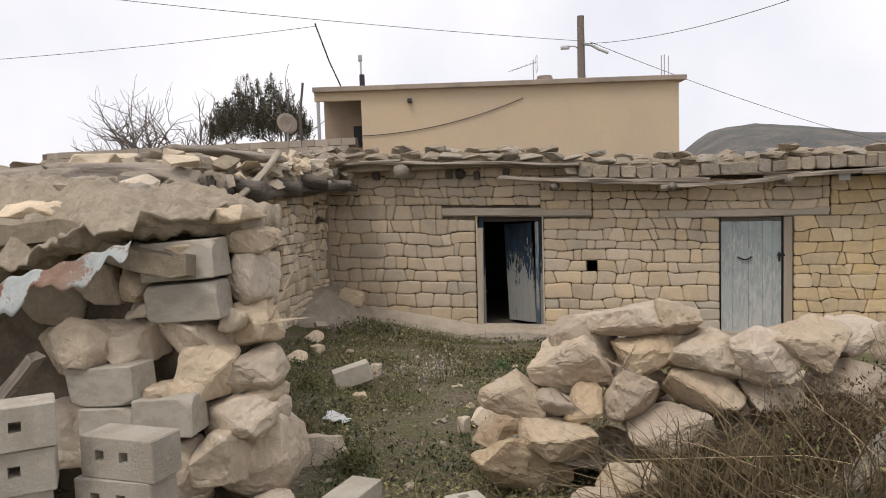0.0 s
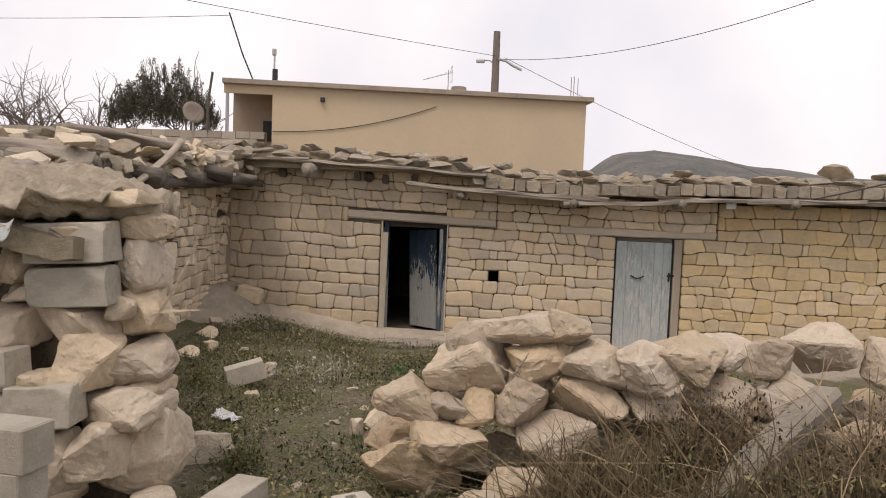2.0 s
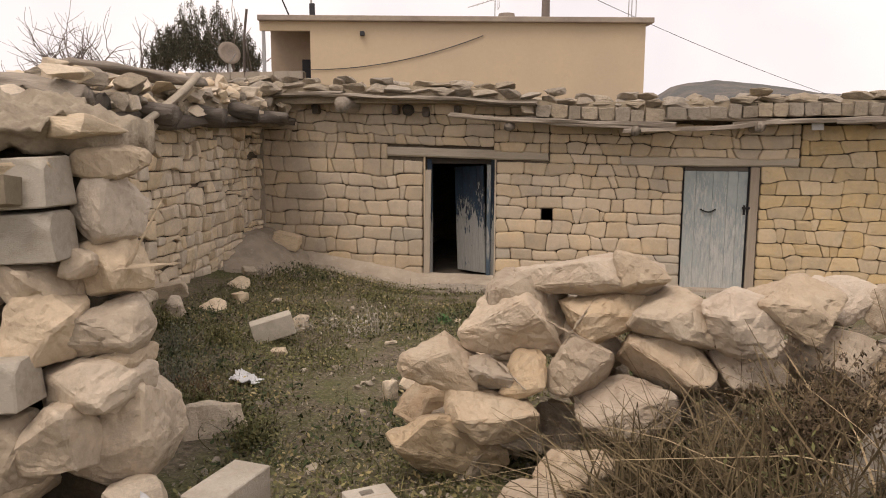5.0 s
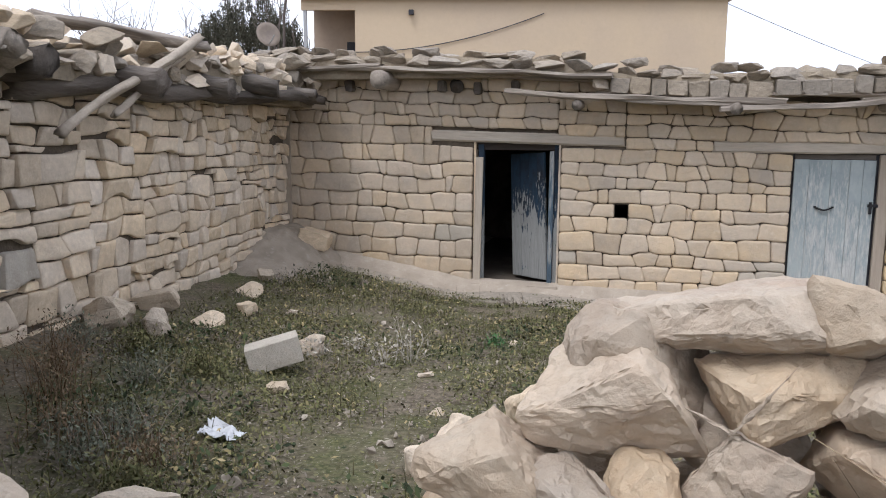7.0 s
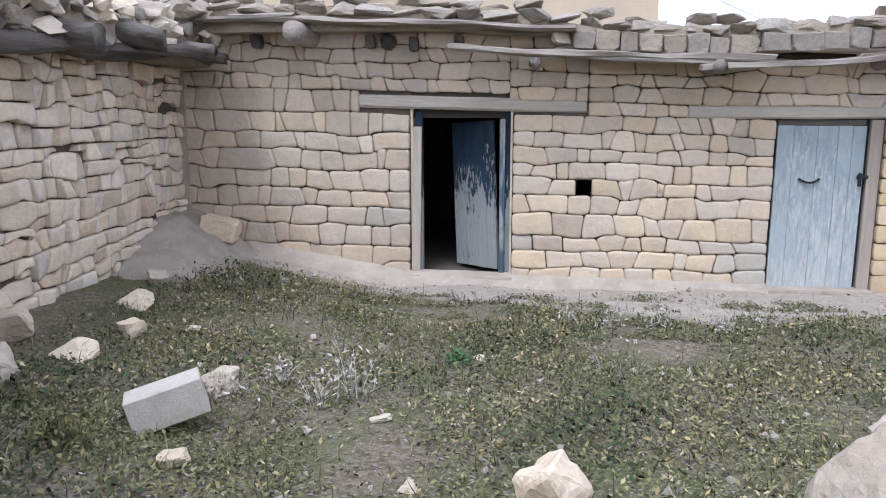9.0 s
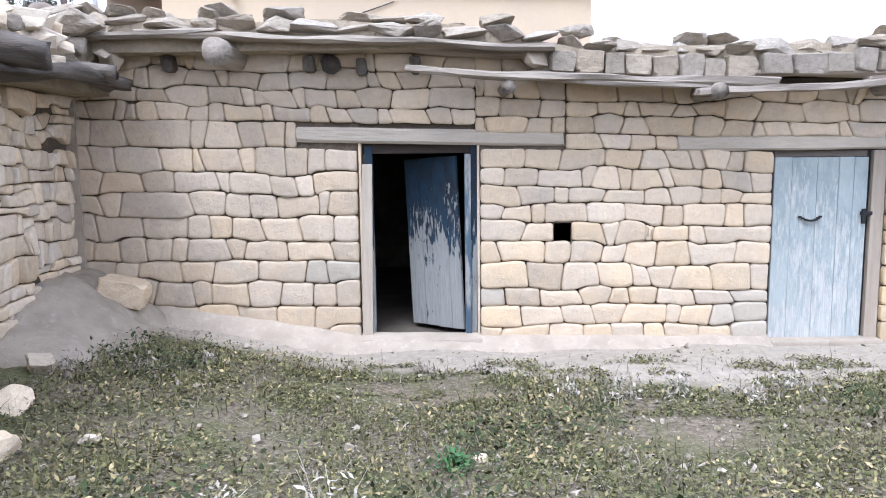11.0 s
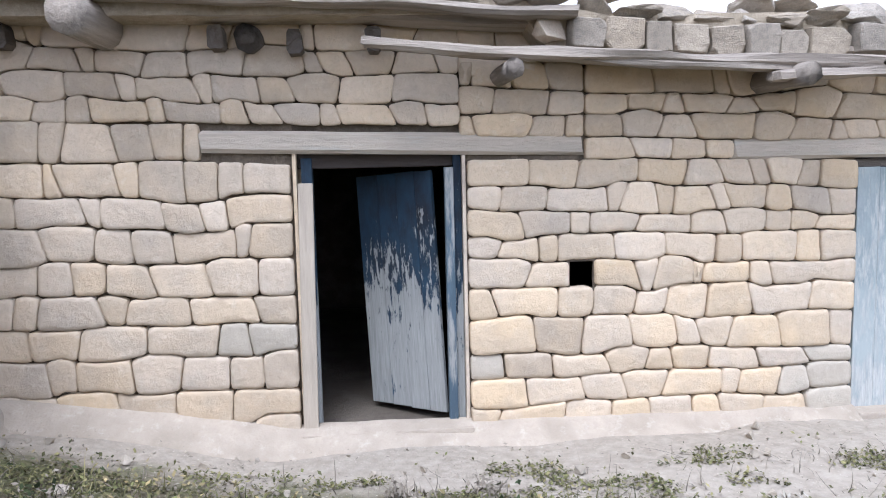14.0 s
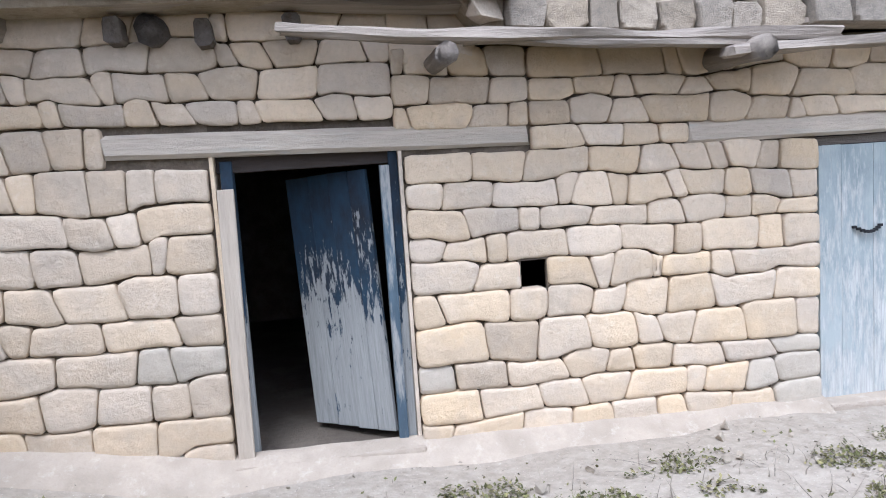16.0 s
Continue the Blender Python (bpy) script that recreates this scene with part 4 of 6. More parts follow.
def eave_stones():
    r = random.Random(21)
    x = -2.95
    tags = dict(parent=HOUSE_ROOF)
    while x < 1.5:
        w = r.uniform(0.2, 0.42)
        h = r.uniform(0.09, 0.17)
        rock("stone", r.choice(SLABS), (x + w / 2, -0.28 + r.uniform(-0.04, 0.04), eave_z(x + w / 2) + h * 0.42), (w * 1.04, 0.32, h * 1.0), (r.uniform(-5, 5), r.uniform(-5, 5), r.uniform(-12, 12)), **tags)
        if r.random() < 0.75:
            w2, h2 = r.uniform(0.2, 0.42), r.uniform(0.07, 0.12)
            rock("stone", r.choice(SLABS), (x + r.uniform(0, 0.2), -0.18, eave_z(x) + h * 0.8 + h2 * 0.4), (w2 * 1.0, 0.34, h2 * 1.15), (r.uniform(-6, 6), r.uniform(-6, 6), r.uniform(-20, 20)), **tags)
        x += w * 0.93
    x = 1.62
    while x < 9.4:
        w, h = r.uniform(0.17, 0.34), r.uniform(0.17, 0.21)
        rock("stone", r.choice(SQUARED), (x + w / 2, -0.27 + r.uniform(-0.02, 0.02), eave_z(x + w / 2) + h * 0.46), (w * 0.99, 0.26, h * 0.99), (r.uniform(-4, 4), r.uniform(-4, 4), r.uniform(-6, 6) + r.choice((0, 180))), **tags)
        x += w * 0.98
    x = 1.7
    while x < 9.4:
        w, h = r.uniform(0.2, 0.45), r.uniform(0.1, 0.16)
        rock("stone", r.choice(SLABS), (x + w / 2, -0.22 + r.uniform(-0.05, 0.05), eave_z(x + w / 2) + 0.185 + h * 0.42), (w * 1.02, 0.32, h * 1.05), (r.uniform(-6, 6), r.uniform(-6, 6), r.uniform(-15, 15)), **tags)
        if r.random() < 0.22:
            rock("stone", r.choice(SLABS), (x + r.uniform(0, 0.2), -0.05, eave_z(x) + 0.36), (0.32, 0.34, 0.12), (r.uniform(-6, 6), r.uniform(-6, 6), r.uniform(-30, 30)), **tags)
        x += w * 0.97
    # scattered flat stones over the roof
    for _ in range(70):
        px, py = r.uniform(-2.9, 9.3), r.uniform(0.1, 2.6)
        zz = float(np.interp(px, [-3.2, -1.5, 0.9, 1.8, 4, 10], [2.92, 2.92, 2.83, 2.66, 2.66, 2.70])) + 0.05
        rock("stone", r.choice(SLABS), (px, py, zz), (r.uniform(0.15, 0.4), r.uniform(0.15, 0.4), r.uniform(0.08, 0.16)), (r.uniform(-8, 8), r.uniform(-8, 8), r.uniform(0, 180)), HOUSE_ROOF)
    rock("stone", SLABS[3], (7.15, 0.3, 2.86), (0.55, 0.4, 0.28), (3, 2, 10), HOUSE_ROOF)
    rock("stone", RO, (1.5, -0.33, 2.53), (0.22, 0.2, 0.17), (10, 20, 30), HOUSE_ROOF)


RO = LIGHT_ROCKS[2]
eave_stones()
bm = bmesh.new()
add_box(bm, 5.33, 5.48, -0.36, -0.34, 2.22, 2.34, 0.002)
tagged(part("tin_scrap", bm, WHITE), "small scrap of bright tin under the eaves", "scrap")

stuff = pydata("stone_rest", STUFF_V, STUFF_F, LIME_STUFF, front)
stuff["kind"] = "stuff"

# ---- west wall of the yard: rough rubble, and the collapsed roof on it ----
W0, W1 = Vector((-2.22, -5.7, 0)), Vector((-2.72, 0.05, 0))
WLEN = (W1 - W0).length
WD = (W1 - W0).normalized()
WM = Matrix.Translation(W0) @ Matrix(((WD.x, WD.y, 0, 0), (-WD.y, WD.x, 0, 0), (0, 0, 1, 0), (0, 0, 0, 1))).transposed()
west = empty("wall_west", label="rough rubble stone wall of a ruined building", category="stone wall", kind="structure")
box("wall_core", -0.2, WLEN + 0.1, 0.05, 0.6, -0.1, 2.25, MORTAR, west, m=WM)


def wavy_bed(z_, k):
    """A rough bed joint of the rubble wall."""
    return lambda x: z_ + 0.03 * noise.noise(Vector((x * 1.1, z_ * 3 + k, 7.7))) + 0.015 * noise.noise(Vector((x * 3.1, z_ * 5 + k, 1.2)))


def west_stone(x, z_, r):
    return CONCRETE if r.random() < 0.03 and x < 1.6 else RUBBLE


r_ = random.Random(12)
# three lifts of rubble, each in short stretches with courses of their own
for tier, (z0_, z1_) in enumerate(((-0.05, 0.74), (0.74, 1.52), (1.52, 2.28))):
    x_ = -0.15
    while x_ < WLEN:
        wide_ = r_.uniform(0.45, 0.95)
        xe = WLEN + 0.03 if x_ + wide_ > WLEN - 0.4 else x_ + wide_
        cuts_, z_ = [z1_], z1_
        big_ = 1.2 if x_ < 1.6 else 1.0
        while z_ - z0_ > 0.24:
            z_ -= r_.choice((0.08, 0.10, 0.13, 0.15, 0.18)) * big_
            cuts_.append(z_)
        cuts_.append(z0_)
        seed_ = 150 + int(x_ * 40) + tier * 400
        joints_ = [random_joints(x_, xe, r_.uniform(0.17, 0.25) * big_, seed_ + q) for q in range(len(cuts_) - 1)]
        coursed(x_, xe, [wavy_bed(q, 1) for q in cuts_], joints_, seed_, west, WM, gap=0.006, step=0.035, lean=0.045, lift=0.035, round_=0.026, tip=0.2, mats=west_stone)
        x_ = xe
tagged(box("wall_corner_fill", -2.9, -2.66, -0.03, 0.3, 0.0, 2.4, PLASTER), "plastered inner corner between two walls", "wall", kind="structure")
# building mass behind the west wall
tagged(box("wall_ruin_back", -9.0, -8.5, -8.3, 0.5, -0.2, 2.3, RUBBLE), "far wall of the ruined building", "wall", kind="structure")
tagged(box("wall_ruin_north", -9.0, -2.9, 0.06, 0.6, -0.2, 2.4, RUBBLE), "rear wall of the ruined building", "wall", kind="structure")


def ruin_roof():
    """The sagging earth and stone roof of the ruin: a lumpy mass that reaches from its front wall to the house."""
    xs, ys = np.linspace(-9.2, 0.0, 70), np.linspace(-8.5, 0.6, 66)

    def edge(y):
        return float(np.interp(y, [-8.6, -7.6, -7.0, -5.6, -4.8, -2.0, 0.6], [-0.10, -0.15, -1.0, -1.9, -2.12, -2.3, -2.35]))

    def tz(x, y):
        h = float(np.interp(y, [-8.6, -7.6, -6.0, -4, -2, 0.6], [2.08, 2.20, 2.42, 2.62, 2.80, 2.92]))
        h += 0.14 * noise.fractal(Vector((x * 1.3, y * 1.3, 3)), 0.9, 2.0, 3)
        return h - 0.18 * smoothstep(-0.9, 0.0, x - edge(y))
    top, low = [], []
    for y in ys:
        e = edge(y)
        for k in range(len(xs)):
            x = -9.2 + (e + 9.2) * (k / (len(xs) - 1)) ** 0.75
            z_ = tz(x, y)
            top.append((x, y, z_))
            low.append((x, y, min(z_ - 0.12, 2.27 if y > -7.4 else 2.0)))
    w, hh = len(xs), len(ys)
    o = w * hh
    faces = []
    for j in range(hh - 1):
        for k in range(w - 1):
            a = j * w + k
            faces.append((a, a + 1, a + w + 1, a + w))
            b = a + o
            faces.append((b, b + w, b + w + 1, b + 1))
    rim = [k for k in range(w)] + [j * w + w - 1 for j in range(1, hh)] + [(hh - 1) * w + k for k in range(w - 2, -1, -1)] + [j * w for j in range(hh - 2, 0, -1)]
    for a, b in zip(rim, rim[1:] + rim[:1]):
        faces.append((b, a, a + o, b + o))
    roof_ob = tagged(pydata("ruin_roof", top + low, faces, EARTH), "collapsed earth and stone roof of the ruin", "roof", kind="structure")
    return tz, edge, roof_ob


ruin_z, ruin_edge, RUIN_ROOF = ruin_roof()

# logs on the west wall, their ends towards the yard
for p0, p1, w, h, n in (
    ((-4.2, -3.3, 2.60), (-1.92, -2.75, 2.40), 0.26, 0.22, 1),
    ((-4.0, -2.3, 2.50), (-1.95, -1.75, 2.34), 0.22, 0.19, 2),
    ((-3.6, -1.2, 2.48), (-1.95, -0.75, 2.42), 0.22, 0.14, 3),
    ((-4.6, -4.4, 2.55), (-1.85, -4.0, 2.30), 0.24, 0.22, 4),
    ((-4.5, -5.3, 2.50), (-1.75, -5.4, 2.30), 0.22, 0.22, 5),
    ((-4.2, -6.1, 2.46), (-1.55, -5.9, 2.42), 0.26, 0.16, 6),
    ((-5.0, -6.8, 2.44), (-1.75, -6.55, 2.34), 0.20, 0.18, 7),
    ((-2.9, -4.3, 2.80), (-2.2, -2.9, 2.76), 0.36, 0.12, 8),
    ((-2.45, -2.75, 2.27), (-2.15, -0.25, 2.33), 0.26, 0.13, 9),
    ((-2.3, -5.2, 2.26), (-2.1, -2.5, 2.28), 0.24, 0.17, 10),
):
    ob = rough_beam("roof_log", p0, p1, w, h, LOG if n not in (6, 8) else PLANK, round_=True, seed=50 + n, seg=16, wobble=0.05)
    tagged(ob, "split grey roof log slipped from the fallen roof", "log", "fallen roof logs")
for p0, p1, w, n in (((-2.12, -3.0, 2.82), (-1.86, -5.2, 1.88), 0.085, 1), ((-2.2, -2.9, 2.72), (-2.0, -4.5, 2.05), 0.07, 2)):
    ob = rough_beam("pole_stick", p0, p1, w, w * 0.8, FRAME_WOOD, round_=True, seed=70 + n, seg=14, wobble=0.02)
    tagged(ob, "pale bare stick leaning from the collapsed roof", "stick", "leaning sticks")


def ruin_stones():
    r = random.Random(33)
    for _ in range(190):
        y = r.uniform(-8.3, 0.4)
        e = ruin_edge(y)
        x = e - abs(r.gauss(0, 1.3)) - 0.02
        if x < -8:
            continue
        s = r.uniform(0.2, 0.62)
        hgt = s * r.uniform(0.2, 0.42)
        rock("stone", r.choice(SLABS if r.random() < 0.5 else LIGHT_ROCKS), (x, y, ruin_z(x, y) + hgt * 0.25), (s, s * r.uniform(0.6, 1.0), hgt), (r.uniform(-14, 14), r.uniform(-14, 14), r.uniform(0, 180)), RUIN_ROOF)
    # stones hanging over the ragged edge
    y = -5.9
    while y < 0:
        for zz in (2.42, 2.6):
            s = r.uniform(0.2, 0.38)
            rock("stone", r.choice(LIGHT_ROCKS if r.random() < 0.5 else SLABS), (ruin_edge(y) + r.uniform(-0.12, 0.03), y + r.uniform(-0.1, 0.1), zz + r.uniform(-0.04, 0.04)), (s, s, r.uniform(0.1, 0.2)), (r.uniform(-14, 14), r.uniform(-14, 14), r.uniform(0, 180)), RUIN_ROOF)
        y += 0.24
    # a heap of paler stones at the corner towards the house
    for _ in range(46):
        x, y = r.uniform(-2.95, -2.15), r.uniform(-2.3, -0.05)
        s = r.uniform(0.12, 0.3)
        rock("stone", r.choice(LIGHT_ROCKS), (x, y, r.uniform(2.5, 2.9) - 0.15 * (x + 2.9)), (s, s * 0.8, s * 0.6), (r.uniform(0, 180), r.uniform(0, 40), r.uniform(0, 180)), RUIN_ROOF)


ruin_stones()

# ---- near front wall of the ruin: mixed stone and concrete blocks ----
near = empty("wall_near", label="ruined wall end of rough stones and concrete blocks", category="stone wall", kind="structure")
# solid cores, coloured dark to pass for the shaded hollow under the slab
box("wall_core", -4.2, 0.0, -8.12, -7.8, 0.1, 2.0, MORTAR, near)
box("wall_core", -4.2, -1.35, -8.45, -8.1, 0.1, 0.9, MORTAR, near)


def hollow_block(parent=None, label="grey hollow concrete block", name="concrete_block", wide=False, tags=True, **kw):
    """A 40 x 20 x 20 cm block with two through cores, open along local x: at its ends, or, if wide, in its long faces."""
    bm = bmesh.new()
    xs_ = (-0.2, -0.195, 0.195, 0.2)
    ys_, zs_ = (-0.1, -0.095, -0.068, -0.022, 0.022, 0.068, 0.095, 0.1), (0.0, 0.005, 0.065, 0.125, 0.195, 0.2)
    if wide:
        xs_ = (-0.1, -0.095, 0.095, 0.1)
        ys_, zs_ = (-0.21, -0.204, -0.12, -0.07, 0.02, 0.07, 0.204, 0.21), (0.0, 0.005, 0.085, 0.135, 0.195, 0.2)
    grid = {}

    def vert(i_, j_, k_):
        if (i_, j_, k_) not in grid:
            # arrises knocked back a little
            q = Vector((xs_[i_], ys_[j_], zs_[k_]))
            ends = (i_ in (0, 3)) + (j_ in (0, 7)) + (k_ in (0, 5))
            if ends > 1:
                q = Vector((q.x * (0.985 if i_ in (0, 3) else 1), q.y * (0.97 if j_ in (0, 7) else 1), 0.1 + (q.z - 0.1) * (0.97 if k_ in (0, 5) else 1)))
            grid[(i_, j_, k_)] = bm.verts.new(q)
        return grid[(i_, j_, k_)]

    def solid(i_, j_, k_):
        return 0 <= i_ < 3 and 0 <= j_ < 7 and 0 <= k_ < 5 and not (j_ in (2, 4) and k_ == 2)
    for i_ in range(3):
        for j_ in range(7):
            for k_ in range(5):
                if not solid(i_, j_, k_):
                    continue
                for (dx, dy, dz), cs in (((1, 0, 0), ((1, 0, 0), (1, 1, 0), (1, 1, 1), (1, 0, 1))), ((-1, 0, 0), ((0, 0, 0), (0, 0, 1), (0, 1, 1), (0, 1, 0))), ((0, 1, 0), ((0, 1, 0), (0, 1, 1), (1, 1, 1), (1, 1, 0))), ((0, -1, 0), ((0, 0, 0), (1, 0, 0), (1, 0, 1), (0, 0, 1))), ((0, 0, 1), ((0, 0, 1), (1, 0, 1), (1, 1, 1), (0, 1, 1))), ((0, 0, -1), ((0, 0, 0), (0, 1, 0), (1, 1, 0), (1, 0, 0)))):
                    if not solid(i_ + dx, j_ + dy, k_ + dz):
                        bm.faces.new([vert(i_ + a, j_ + b_, k_ + c_) for a, b_, c_ in cs])
    ob = part(name, bm, CONCRETE, parent)
    if tags:
        tagged(ob, label, "concrete block", **kw)
    return ob


ROUGH_END = [rock_mesh("stone", 140 + i, 2, 0.025, points=14, mat=RUBBLE, bevel=0.02) for i in range(6)]
# dressed end: stones stacked up the corner (x, y, z, width, depth, height)
END_LOW = [
    (0.07, -8.0, 0.64, 0.40, 0.5, 0.56), (-0.08, -8.32, 0.70, 0.30, 0.4, 0.34), (0.02, -8.18, 0.92, 0.44, 0.4, 0.25), (-0.30, -8.35, 0.62, 0.34, 0.4, 0.40),
    (0.06, -8.1, 1.17, 0.40, 0.4, 0.24), (-0.16, -8.22, 1.20, 0.36, 0.4, 0.32), (-0.34, -8.38, 1.11, 0.22, 0.3, 0.09), (-0.66, -8.35, 0.72, 0.5, 0.4, 0.36), (-1.1, -8.3, 0.8, 0.5, 0.4, 0.4), (0.14, -8.1, 1.03, 0.20, 0.3, 0.10), (-0.45, -8.3, 0.45, 0.6, 0.5, 0.3),
]
END_HIGH = [
    (-0.27, -8.2, 1.39, 0.44, 0.4, 0.25), (-0.69, -8.28, 1.39, 0.40, 0.4, 0.22), (-0.83, -8.45, 1.385, 0.32, 0.3, 0.25), (-0.61, -8.2, 1.71, 0.25, 0.4, 0.22), (-0.56, -8.2, 1.56, 0.26, 0.3, 0.11), (0.01, -8.2, 1.50, 0.15, 0.2, 0.13),
    (0.02, -8.0, 1.73, 0.22, 0.4, 0.34), (0.06, -8.0, 1.46, 0.26, 0.4, 0.26), (0.03, -8.0, 1.95, 0.26, 0.4, 0.16), (-1.05, -8.2, 1.3, 0.4, 0.4, 0.3), (-1.25, -8.15, 1.6, 0.4, 0.3, 0.3), (-0.95, -8.1, 1.7, 0.3, 0.3, 0.26),
]
for k, (x, y, zc, w, d, h) in enumerate(END_LOW + END_HIGH):
    rock("stone", boulder_mesh(900 + 11 * k, (w * 1.12, d, h * 1.10), END_STONE, 1.0, "stone", 34, 0.5), (x, y, zc), (1, 1, 1), (rng.uniform(-6, 6), rng.uniform(-10, 10), rng.uniform(-16, 16)), near)
for y in (-7.8,):
    for _ in range(26):
        rock("stone", rng.choice(LIGHT_ROCKS), (rng.uniform(-3.8, -0.3), y + rng.uniform(-0.05, 0.1), rng.uniform(0.35, 1.95)), (rng.uniform(0.25, 0.45), 0.3, rng.uniform(0.15, 0.28)), (rng.uniform(-6, 6), rng.uniform(-6, 6), rng.uniform(-10, 10)), near)
for x, y, z_, ry, rz in ((-0.235, -8.30, 1.755, -3, 4), (-0.225, -8.30, 1.515, -4, 3), (-0.65, -8.46, 1.055, -5, -4), (-0.28, -8.46, 0.89, -2, 8), (-0.62, -8.48, 0.83, -3, 2)):
    b = rock("block", WORN_BLOCK[int(z_ * 10) % 3], (x, y, z_ + 0.105), (0.47 if z_ > 1 else 0.36, 0.21, 0.232), (rng.uniform(-2, 2), ry, rz), near)
# loose blocks in front, their cores showing
for x, y, z_, ry, rz in ((-0.48, -9.42, 1.115, 0, -48), (-0.50, -9.41, 0.91, 0, -52), (-0.53, -9.42, 0.71, 0, -45), (-0.55, -9.42, 0.51, 0, -50), (-0.54, -9.42, 0.33, 0, -47), (-0.06, -9.12, 0.91, 0, -96), (-0.09, -9.13, 0.71, 0, -92), (-0.05, -9.12, 0.51, 0, -98), (-0.07, -9.12, 0.32, 0, -94)):
    b = hollow_block(label="grey hollow concrete block stacked beside the ruin", group="stacked concrete blocks", wide=True)
    b.matrix_world = pose(x, y, z_, 0, ry, rz)


def crust_slab():
    """The earth-crusted roof edge: a thick lumpy slab that droops forwards and away from the yard."""
    nx, ny = 84, 46
    top, low = [], []
    for j in range(ny + 1):
        for i_ in range(nx + 1):
            u, v = i_ / nx, j / ny
            x = -2.3 + 2.36 * u
            ragged = 0.10 * noise.fractal(Vector((x * 3.0, 1.0, 4.0)), 0.8, 2.0, 4)
            y = -8.66 - ragged + 0.06 * smoothstep(-0.5, 0.05, x) * 6 * (1 - v) + v * 1.05
            lip = float(np.interp(x, [-2.3, -1.24, -0.48, -0.1, 0.06], [1.60, 1.76, 1.96, 2.02, 2.03]))
            back = float(np.interp(x, [-2.3, -1.3, -0.4, 0.06], [2.34, 2.30, 2.20, 2.07]))
            z_ = lip + 0.10 + (back - lip - 0.06) * smoothstep(0.0, 0.75, v)
            lump = noise.fractal(Vector((x * 4.2, y * 4.2, 2.0)), 0.75, 2.1, 6)
            z_ += 0.075 * lump + 0.05 * abs(noise.noise(Vector((x * 9, y * 9, 5)))) + 0.02 * noise.noise(Vector((x * 22, y * 22, 5)))
            thick = (0.10 + 0.07 * smoothstep(0, 0.5, v) + 0.03 * noise.noise(Vector((x * 6, y * 6, 9)))) * min(1.0, 0.12 + 5 * v)
            top.append((x, y - 0.03 * lump, z_))
            low.append((x, y - 0.03 * lump, z_ - thick))
    w, hh = nx + 1, ny + 1
    o, faces = w * hh, []
    for j in range(ny):
        for k in range(nx):
            a = j * w + k
            faces.append((a, a + 1, a + w + 1, a + w))
            faces.append((a + o, a + o + w, a + o + w + 1, a + o + 1))
    rim = [k for k in range(w)] + [j * w + w - 1 for j in range(1, hh)] + [(hh - 1) * w + k for k in range(w - 2, -1, -1)] + [j * w for j in range(hh - 2, 0, -1)]
    for a, b in zip(rim, rim[1:] + rim[:1]):
        faces.append((b, a, a + o, b + o))
    tagged(pydata("roof_slab", top + low, faces, CRUST, smooth=True), "crumbling earth-covered slab drooping over the wall end", "slab")


CRUST = material("crumbling_earth_crust", (0.50, 0.42, 0.315), (0.40, 0.33, 0.25), (0.58, 0.505, 0.39), grain=30, patch=4, vary=0.14, bump=0.9, mix3=(0.5, 0.72))
crust_slab()
rock("cap_stone", ROUGH_END[2], (-0.02, -8.1, 2.10), (0.42, 0.5, 0.13), (0, 6, 70), label="pale cap stone on the wall end", category="slab")


def tin_sheet():
    """A torn, bent corrugated sheet hanging from under the slab."""
    verts, faces = [], []
    nx, ny = 60, 10
    for j in range(ny + 1):
        for i_ in range(nx + 1):
            u, v = i_ / nx, j / ny
            x = -1.75 + 1.42 * u
            torn = 0.55 + 0.45 * noise.noise(Vector((u * 7, 3.0, 1.0))) + 0.2 * noise.noise(Vector((u * 19, 8.0, 1.0)))
            drop = (0.50 - 0.33 * u) * v * torn
            y = -8.66 - 0.10 * v * (1 - 0.5 * u) + 0.03 * math.sin(u * 9)
            z_ = float(np.interp(x, [-1.75, -1.24, -0.48, -0.33], [1.66, 1.76, 1.95, 1.99])) - drop + 0.010 * math.sin(u * 2 * math.pi * 9) + 0.03 * noise.noise(Vector((u * 4, v * 2, 1)))
            verts.append((x, y, z_))
    for j in range(ny):
        for i_ in range(nx):
            a = j * (nx + 1) + i_
            faces.append((a, a + 1, a + nx + 2, a + nx + 1))
    ob = pydata("corrugated_sheet", verts, faces, TIN_RUST, smooth=True)
    md = ob.modifiers.new("thickness", "SOLIDIFY")
    md.thickness = 0.004
    tagged(ob, "torn rusty corrugated sheet hanging off the ruin", "metal sheet")


tin_sheet()
for n, (p0, p1) in enumerate((((-1.5, -8.75, 0.75), (-0.95, -8.7, 1.35)), ((-1.75, -8.8, 0.7), (-1.1, -8.65, 1.2)))):
    tagged(rough_beam("split_wood", p0, p1, 0.11, 0.08, PLANK, seed=90 + n, seg=10, wobble=0.02), "pale split timber sticking out of the ruin", "timber", "split timbers")

# ---- tumbled dry-stone wall: (x, front y, z, width, height, lean, yaw) ----
HEAD = [
    (2.31, -7.38, 1.30, 0.94, 0.25, -3, 8), (1.99, -7.34, 1.145, 0.52, 0.35, 18, -12), (1.92, -7.44, 1.05, 0.56, 0.37, -4, -14), (2.39, -7.42, 1.12, 0.49, 0.34, 8, 20), (2.26, -7.56, 0.88, 0.37, 0.38, 42, 15), (1.53, -7.52, 0.80, 0.42, 0.37, -28, 5), (1.78, -7.60, 0.82, 0.26, 0.17, 6, 30),
    (1.97, -7.56, 0.83, 0.27, 0.25, 0, 10), (1.82, -7.68, 0.63, 0.50, 0.29, 4, 12), (1.58, -7.72, 0.43, 0.68, 0.40, 3, 10), (2.48, -7.66, 0.70, 0.50, 0.28, -8, 25),
]
